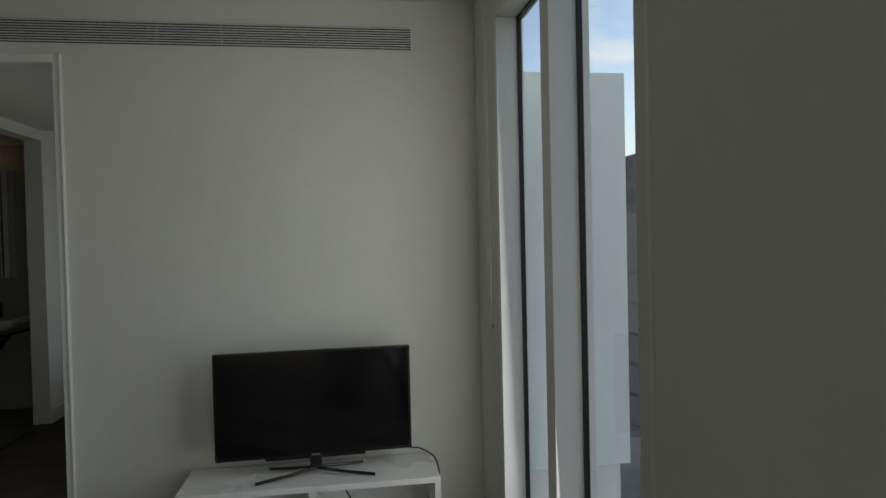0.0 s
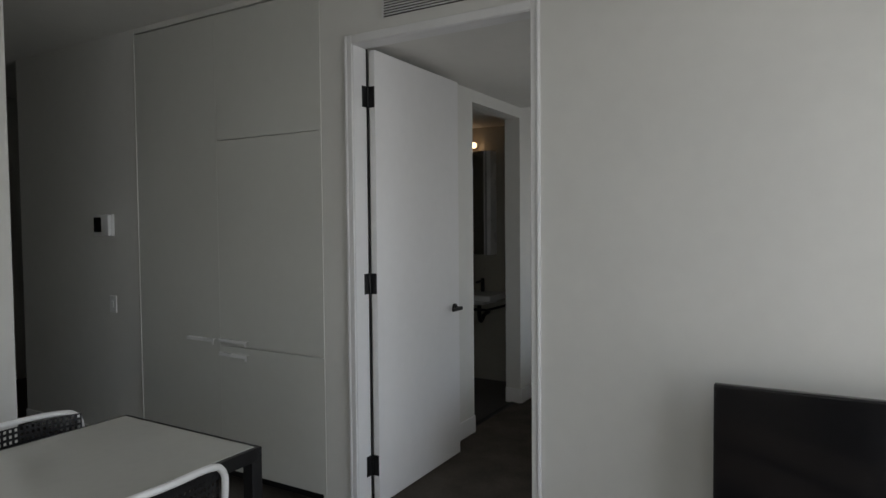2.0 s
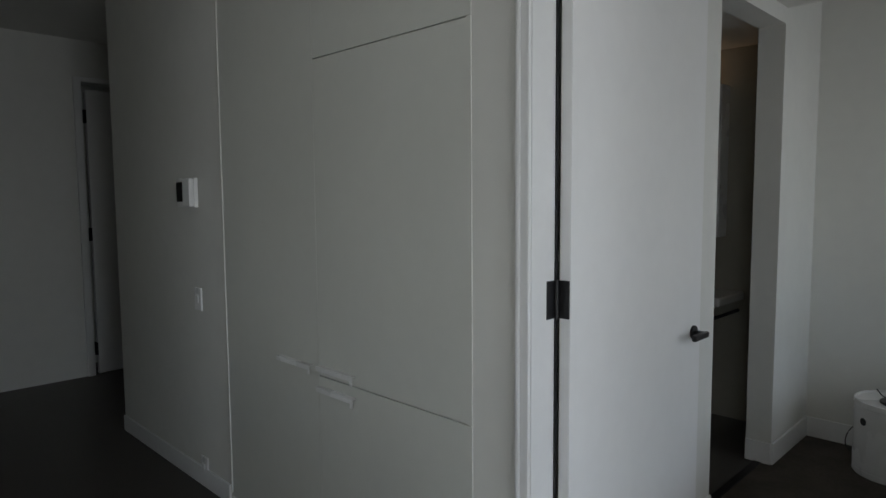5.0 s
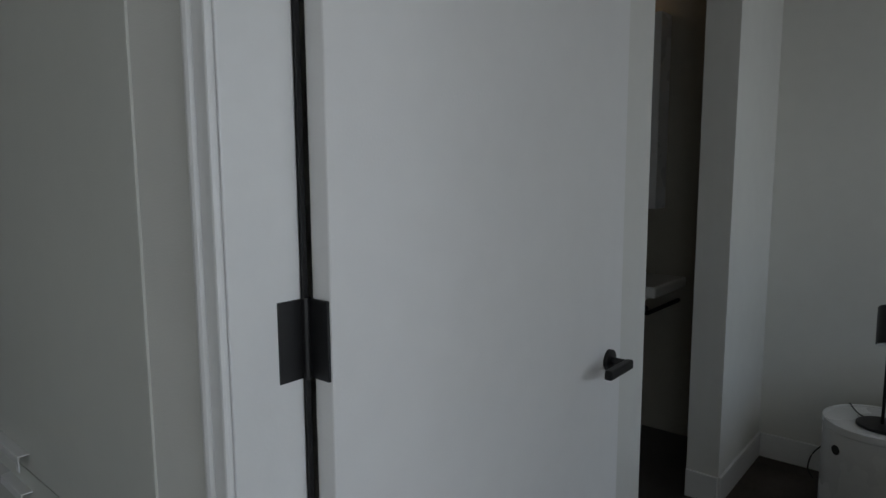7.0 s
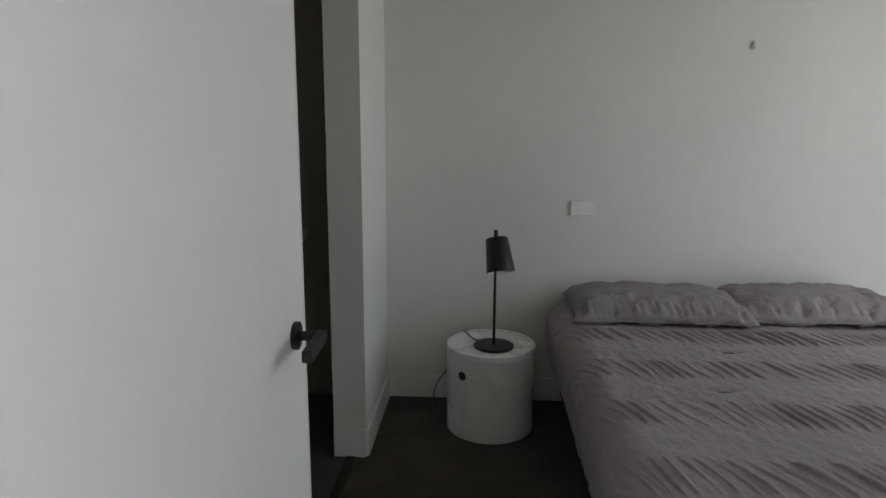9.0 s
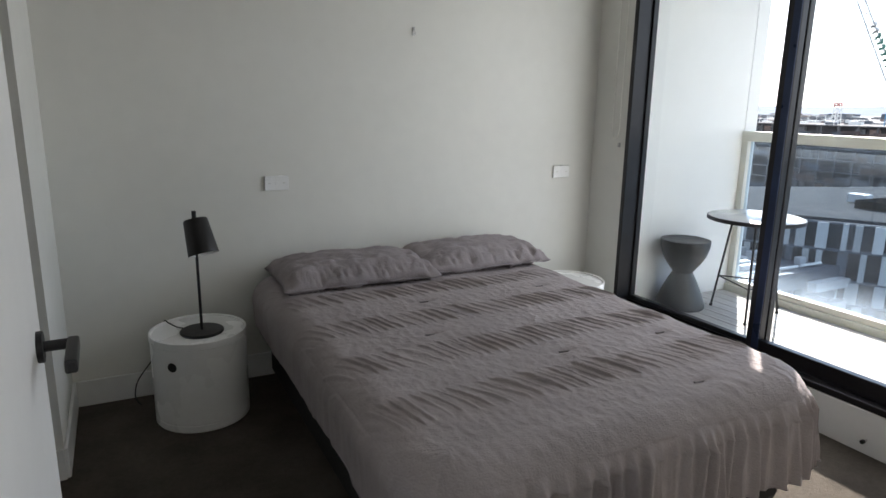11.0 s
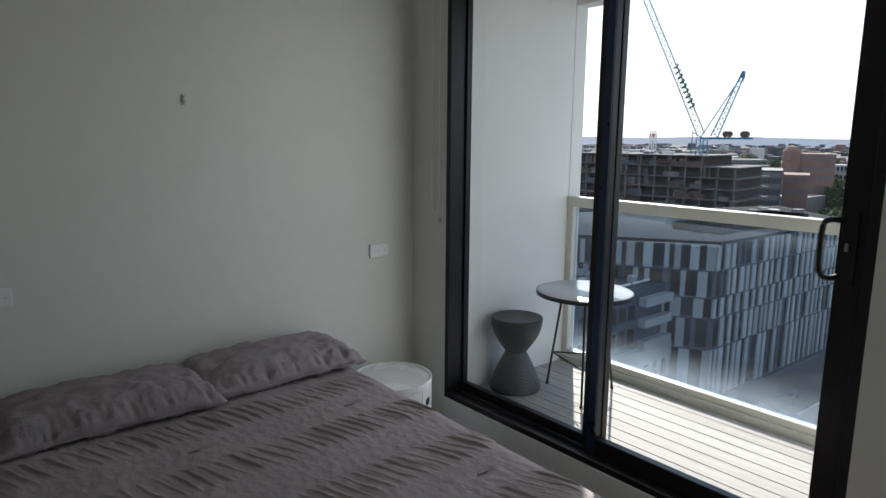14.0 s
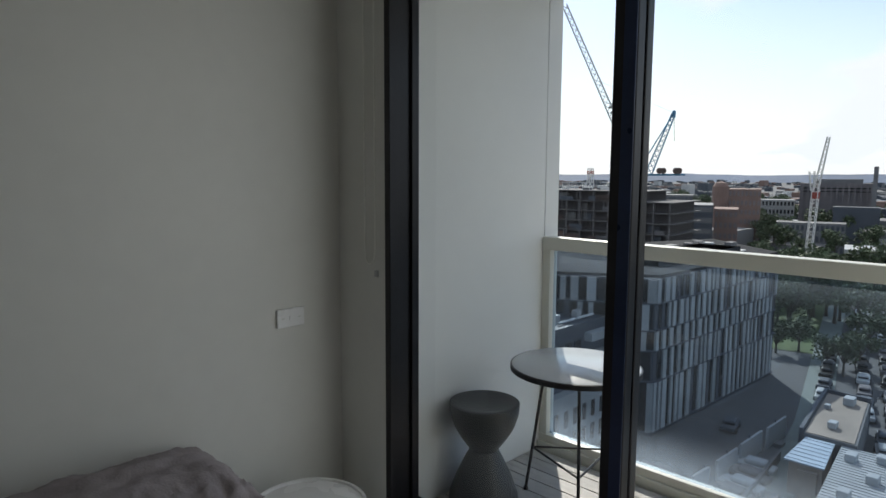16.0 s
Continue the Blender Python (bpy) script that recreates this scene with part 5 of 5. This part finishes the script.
block(72.8, 77.5, 300, high(-3.5, 300), 12, "concrete", "low grey commercial building", 3, 14, "slate")
block(77.5, 82, 210, high(-5.4, 210), 16, "whiteroof", "low building with a pale metal roof", 2, 8)
block(57, 60, 150, high(-7.0, 150), 14, "concrete", "low grey concrete street building", 2, 7)
tower = thing("radio_mast", (0, 0, 0), "distant red and white lattice mast", "mast")
part("mast", lattice(at(58.1, 700, GZ), at(58.1, 700, high(0.75, 700)), 7, 4, 12, 0.5), "cranewhite", tower)
part("mast_band", lattice(at(58.1, 700, high(0.2, 700)), at(58.1, 700, high(0.5, 700)), 4.6, 4.4, 2, 0.6), "cranered", tower)

# the far spread of roofs
bmf = {"concrete": bmesh.new(), "whiteroof": bmesh.new(), "brick_far": bmesh.new(), "slate": bmesh.new()}
keys = list(bmf)
for i in range(1500):
    az = rng.uniform(36, 95)
    dist = 260 * (10 ** (rng.random() ** 0.8 * 1.25))
    if dist < 420 and rng.random() < 0.5:
        continue
    w, dpt = rng.uniform(8, 26) * (1 + dist / 2500), rng.uniform(8, 20)
    hh = rng.uniform(4, 11) + (rng.random() < 0.05) * rng.uniform(6, 14) * min(1, dist / 900)
    p = at(az, dist)
    k = rng.choices(keys, (3, 1.2, 2, 5))[0]
    t = bmf[k]
    vs = [t.verts.new((p.x + a * w / 2, p.y + b * dpt / 2, z)) for z in (GZ, GZ + hh) for a, b in ((-1, -1), (1, -1), (1, 1), (-1, 1))]
    for q in ((4, 5, 6, 7), (0, 1, 5, 4), (1, 2, 6, 5), (2, 3, 7, 6), (3, 0, 4, 7)):
        t.faces.new([vs[j] for j in q])
for k in keys:
    ob = link_mesh("distant_buildings", bmf[k], k)
    tagged(ob, "distant low city buildings, too far to tell apart", "buildings", kind="stuff")


# low hills along the horizon, distance haze put into their blue colour
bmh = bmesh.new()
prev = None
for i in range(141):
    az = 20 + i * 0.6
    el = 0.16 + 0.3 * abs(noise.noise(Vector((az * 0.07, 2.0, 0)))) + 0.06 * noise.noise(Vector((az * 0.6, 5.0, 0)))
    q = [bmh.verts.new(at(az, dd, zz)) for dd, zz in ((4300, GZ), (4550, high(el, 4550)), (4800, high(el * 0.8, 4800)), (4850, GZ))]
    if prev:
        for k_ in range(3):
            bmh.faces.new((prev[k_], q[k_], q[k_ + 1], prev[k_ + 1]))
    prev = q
structure("backdrop_hills", bmh, "hill", "low hills on the horizon, coloured blue for haze", "hills")


def leafy(n, rx, rz, z0, size, seed):
    r = random.Random(seed)
    vs, fs = [], []
    lobes = [(r.uniform(-0.6, 0.6) * rx, r.uniform(-0.6, 0.6) * rx, z0 + r.uniform(0.25, 0.9) * rz, r.uniform(0.35, 0.6)) for _ in range(9)]
    for i in range(n):
        lx, ly, lz, lr = r.choice(lobes)
        v = Vector((r.gauss(0, 1), r.gauss(0, 1), r.gauss(0, 1))).normalized() * (r.random() ** 0.4)
        p = Vector((lx + v.x * rx * lr, ly + v.y * rx * lr, lz + v.z * rz * lr * 0.7))
        a = Vector((r.gauss(0, 1), r.gauss(0, 1), r.gauss(0, 0.5))).normalized() * size * r.uniform(0.6, 1.3)
        b = a.cross(Vector((r.gauss(0, 1), r.gauss(0, 1), r.gauss(0, 1)))).normalized() * size * r.uniform(0.5, 1.0)
        k = len(vs)
        vs += [p - a, p + b, p + a, p - b]
        fs.append((k, k + 1, k + 2, k + 3))
    me = bpy.data.meshes.new("crown")
    me.from_pydata([tuple(v) for v in vs], [], fs)
    me.materials.append(M["leaf"])
    return me


def tree(seed):
    d = thing("tree", (0, 0, 0), "leafy dark green street tree", "tree", "trees in the streets below")
    bm = bmesh.new()
    r = random.Random(seed)
    for i in range(6):
        a = i / 6 * 6.28
        tube([(0, 0, 2.2), (math.cos(a) * 0.9, math.sin(a) * 0.9, 3.8), (math.cos(a + r.random()) * 2.2, math.sin(a) * 2.2, 5.6)], 0.09, 5, bm)
    t = lathe([(0.34, 0), (0.24, 0.6), (0.2, 2.4), (0.14, 4.5)], 8)
    me = bpy.data.meshes.new("t")
    t.to_mesh(me)
    t.free()
    bm.from_mesh(me)
    part("trunk", bm, "bark", d)
    c = new("crown", leafy(900, 3.6, 5.2, 2.4, 0.34, seed))
    c.parent = d
    c["kind"] = "stuff"
    return d


kinds = [tree(s) for s in (1, 2, 3)]
spots = []
for i in range(46):
    spots.append((rng.uniform(71.5, 83), rng.uniform(150, 330), rng.uniform(1.0, 1.7)))
for i in range(60):
    spots.append((rng.uniform(60, 84), rng.uniform(330, 620), rng.uniform(1.3, 2.4)))
spots += [(74.2, 152, 1.3), (76.6, 168, 1.4), (73.3, 128, 0.8), (79.5, 140, 1.1), (74.9, 131, 0.9), (78.0, 118, 0.8), (79.0, 125, 0.8), (76.9, 122, 0.7)]
for i, (az, dist, s) in enumerate(spots):
    p = at(az, dist, GZ)
    if i < 3:
        kinds[i].matrix_world = Matrix.Translation(p) @ pose(0, 0, 0, 0, 0, rng.uniform(0, 360)) @ Matrix.Diagonal((s, s, s, 1))
    else:
        t = copy_thing(kinds[i % 3], Matrix.Translation(p) @ pose(0, 0, 0, 0, 0, rng.uniform(0, 360)))
        t.scale = (s, s, s * rng.uniform(0.85, 1.15))


def strip(name, pts, w, z, material, label, category):
    bm = bmesh.new()
    P = [Vector(p) for p in pts]
    l, r = [], []
    for i, p in enumerate(P):
        d = (P[min(i + 1, len(P) - 1)] - P[max(i - 1, 0)]).normalized()
        n = Vector((-d.y, d.x))
        l.append(bm.verts.new((p.x + n.x * w / 2, p.y + n.y * w / 2, z)))
        r.append(bm.verts.new((p.x - n.x * w / 2, p.y - n.y * w / 2, z)))
    lo = [bm.verts.new((v.co.x, v.co.y, GZ)) for v in l]
    ro = [bm.verts.new((v.co.x, v.co.y, GZ)) for v in r]
    for i in range(len(P) - 1):
        bm.faces.new((l[i], r[i], r[i + 1], l[i + 1]))
        bm.faces.new((l[i], l[i + 1], lo[i + 1], lo[i]))
        bm.faces.new((r[i], ro[i], ro[i + 1], r[i + 1]))
    return structure(name, bm, material, label, category)


strip("road", [(40, 6), (85, 15), (148, 27.5), (260, 50), (600, 118)], 17, GZ + 0.02, "asphalt", "grey asphalt street with parked cars", "road")
strip("pavement", [(60, 22), (88, 26), (148, 38.5), (260, 61)], 4.0, GZ + 0.15, "pavement", "pale concrete footpath", "pavement")
strip("road_side", [(50, 33), (75, 33), (100, 32), (116, 33)], 9.5, GZ + 0.03, "asphalt", "asphalt lane beside the apartment block", "road")
strip("lawn", [(124, 41), (150, 46), (185, 54)], 11, GZ + 0.1, "grass", "bright green lawn", "lawn")
strip("pavement_park", [(120, 50), (160, 57), (190, 62)], 3, GZ + 0.14, "pavement", "pale park path", "pavement")

shed = thing("shop_building", (0, 0, 0), "single-storey building with a beige flat roof and dark parapet", "building")
part("wall", prism([(74, 18.3), (89.8, 20.3), (90.4, 25.2), (74, 23.5)], GZ, -26.0), "concrete", shed)
part("roof", prism([(74.2, 18.6), (89.5, 20.5), (90.1, 24.9), (74.2, 23.3)], -26.0, -25.9), "beige", shed, "beige membrane roof")
part("parapet", prism([(74, 23.4), (90.4, 25.1), (90.4, 25.5), (74, 23.8)], GZ, -25.5), "slate", shed)
part("parapet", prism([(90.0, 20.3), (90.4, 20.3), (90.8, 25.5), (90.4, 25.5)], GZ, -25.5), "slate", shed)
for x, y, w_, h_ in ((77, 21, 1.2, 0.7), (83.5, 23.2, 0.8, 0.5), (86.5, 21.4, 1.6, 0.9)):
    part("roof_vent", boxes((x, x + w_, y, y + w_ * 0.7, -25.9, -25.9 + h_), bevel=0.05), "whiteroof", shed, "small roof vent")
bl = thing("annex_building", (0, 0, 0), "small building with a pale blue metal roof", "building")
part("wall", prism([(66.6, 19.6), (73.6, 20.4), (73.6, 23.0), (66.6, 22.6)], GZ, -26.45), "beige", bl)
for i in range(14):
    x = 66.4 + i * 0.52
    part("roof_sheet", prism([(x, 19.4 + i * 0.06), (x + 0.5, 19.46 + i * 0.06), (x + 0.5, 23.0), (x, 23.0)], -26.45, -26.3 + (i % 2) * 0.05), "bluemetal", bl, "pale blue ribbed roof sheet")
part("gable", prism([(65.9, 19.9), (66.5, 19.9), (66.5, 21.6), (65.9, 21.6)], GZ, -26.9), "beige", bl)
shed2 = thing("warehouse", (0, 0, 0), "low shed with a pale corrugated metal roof", "building")
part("wall", prism([(58.2, 11.2), (76.0, 14.0), (73.4, 19.2), (58.2, 17.8)], GZ, -26.5), "concrete", shed2)
for i in range(50):
    x = 58 + i * 0.32
    part("roof_sheet", prism([(x, 11 + i * 0.05), (x + 0.28, 11 + i * 0.05), (x + 0.28, 18.2 + i * 0.03), (x, 18.2 + i * 0.03)], -26.5, -26.38 + (i % 2) * 0.06), "whiteroof", shed2)
for x, y in ((61, 16.2), (66, 15.0), (70, 17.6), (71.5, 15.2)):
    part("roof_vent", boxes((x, x + 1.2, y, y + 1.0, -26.4, -25.6), bevel=0.1), "whiteroof", shed2, "white roof ventilator")
for i, (x, y) in enumerate(((58.5, 28.6), (63.6, 28.3), (69.5, 28.1), (76.5, 27.6))):
    h_ = thing("site_hoarding", (0, 0, 0), "white hoarding panel beside the lane", "hoarding", "hoardings along the lane")
    part("panel", prism([(x, y), (x + (3.2, 4.8, 5.8, 5.6)[i], y - 0.25), (x + (3.2, 4.8, 5.8, 5.6)[i], y), (x, y + 0.25)], GZ, GZ + 2.5), "whiteroof", h_)
    part("post", tube([(x + 2.6, y + 0.1, GZ), (x + 2.6, y + 0.1, GZ + 2.8)], 0.1, 6), "slate", h_)
    part("footing", prism([(x + 1, y - 1.2), (x + 2.4, y - 1.2), (x + 2.4, y - 0.3), (x + 1, y - 0.3)], GZ, GZ + 0.5), "concrete", h_, "concrete ballast block")
yard = thing("yard_wall", (0, 0, 0), "low grey masonry yard wall", "wall")
part("wall", prism([(60, 24.4), (74, 25.4), (74, 25.7), (60, 24.7)], GZ, GZ + 1.3), "concrete", yard)


def car(material):
    d = thing("parked_car", (0, 0, 0), "parked car seen from far above", "car", "cars parked in the street")
    bm = boxes((-2.1, 2.1, -0.88, 0.88, 0.28, 0.85), bevel=0.14)
    box(bm, -1.2, 0.95, -0.74, 0.74, 0.8, 1.4, bevel=0.22)
    part("body", bm, material, d)
    part("windscreen", boxes((-1.22, 0.97, -0.66, 0.66, 0.92, 1.25), bevel=0.12), "cityglass", d)
    for x in (-1.3, 1.3):
        for y in (-0.9, 0.9):
            part("wheel", tube([(x, y - 0.1, 0.32), (x, y + 0.1, 0.32)], 0.32, 10), "black", d)
    return d


cars = [car(m) for m in ("whiteroof", "slate", "mauve", "cranewhite", "black")]
k = 0
for lane, (x0, y0, x1, y1) in enumerate(((93, 21.0, 148, 33.5), (77, 11.2, 148, 23.5), (93, 26.5, 128, 33.6), (150, 34, 250, 54), (92, 17.8, 150, 30.0))):
    n = (9, 12, 6, 12, 9)[lane]
    for i in range(n):
        t = (i + rng.uniform(0.1, 0.5)) / n
        m = Matrix.Translation((x0 + (x1 - x0) * t, y0 + (y1 - y0) * t, GZ + 0.03)) @ pose(0, 0, 0, 0, 0, 11.5 + rng.choice((0, 180)) + (rng.uniform(-3, 3)))
        if k < 5:
            cars[k].matrix_world = m
        else:
            copy_thing(cars[rng.choice((0, 0, 1, 1, 3, 4, 4, 1, 2))], m)
        k += 1
for x, y, a in ((61.5, 26.2, 85), (64, 26.0, 88), (66.8, 26.3, 80), (69.5, 26.6, 92), (62, 22.6, 20), (79, 16.6, 12), (83.5, 17.4, 14), (88, 18.2, 10)):
    copy_thing(cars[(int(x) + int(y)) % 5], Matrix.Translation((x, y, GZ + 0.04)) @ pose(0, 0, 0, 0, 0, a))
for x, y, a in ((79.5, 33.0, 12),):
    copy_thing(cars[1], Matrix.Translation((x, y, GZ + 0.04)) @ pose(0, 0, 0, 0, 0, a))

# neighbour seen from the living room
P1, P2 = Vector((31.2, 77.0)), Vector((31.9, 43.9))
nb = thing("neighbouring_building", (0, 0, 0), "tall grey neighbouring building with a glazed top band", "building")
part("wall", prism([(31.2, 77.0), (31.9, 43.9), (50, 50), (50, 77)], GZ, 9.95), "mauve", nb)
Ln = 33.1
screen_pts = [C + dr * 5 + Vector((2, 3.5)), C + dr * 30 + Vector((2, 3.5)), C + dr * 30 + Vector((2, 10)), C + dr * 5 + Vector((2, 10))]
part("plant_screen", prism([(v.x, v.y) for v in screen_pts], ROOF + 0.3, ROOF + 1.3), "slate", apt, "slate grey rooftop plant screen")
for i in range(26):
    bm = bmesh.new()
    slab_on(bm, P1, P2, i * 1.27, i * 1.27 + 1.1, 6.9, 9.8, 0.0, -0.12)
    part("top_panel", bm, "concrete", nb)
    bm = bmesh.new()
    slab_on(bm, P1, P2, i * 1.27, i * 1.27 + 1.1, 4.3, 6.5, 0.0, -0.08)
    part("glass_band", bm, "slate", nb)
for k in range(9):
    bm = bmesh.new()
    slab_on(bm, P1, P2, 0, Ln, 3.6 - k * 3.4, 3.9 - k * 3.4, 0.0, -0.1)
    part("floor_band", bm, "mauve", nb)
scr = thing("slatted_screen", (0, 0, 0), "dark slatted plant screen on a nearby roof", "screen")
part("block", boxes((15.0, 24.0, 27.0, 34.0, GZ, -10.2)), "concrete", scr)
part("cap", boxes((14.6, 24.0, 26.6, 27.0, -5.3, -3.4)), "black", scr)
for i in range(24):
    part("slat", boxes((14.8 + i * 0.38, 15.0 + i * 0.38, 26.7, 26.9, -10.2, -5.3)), "black", scr)
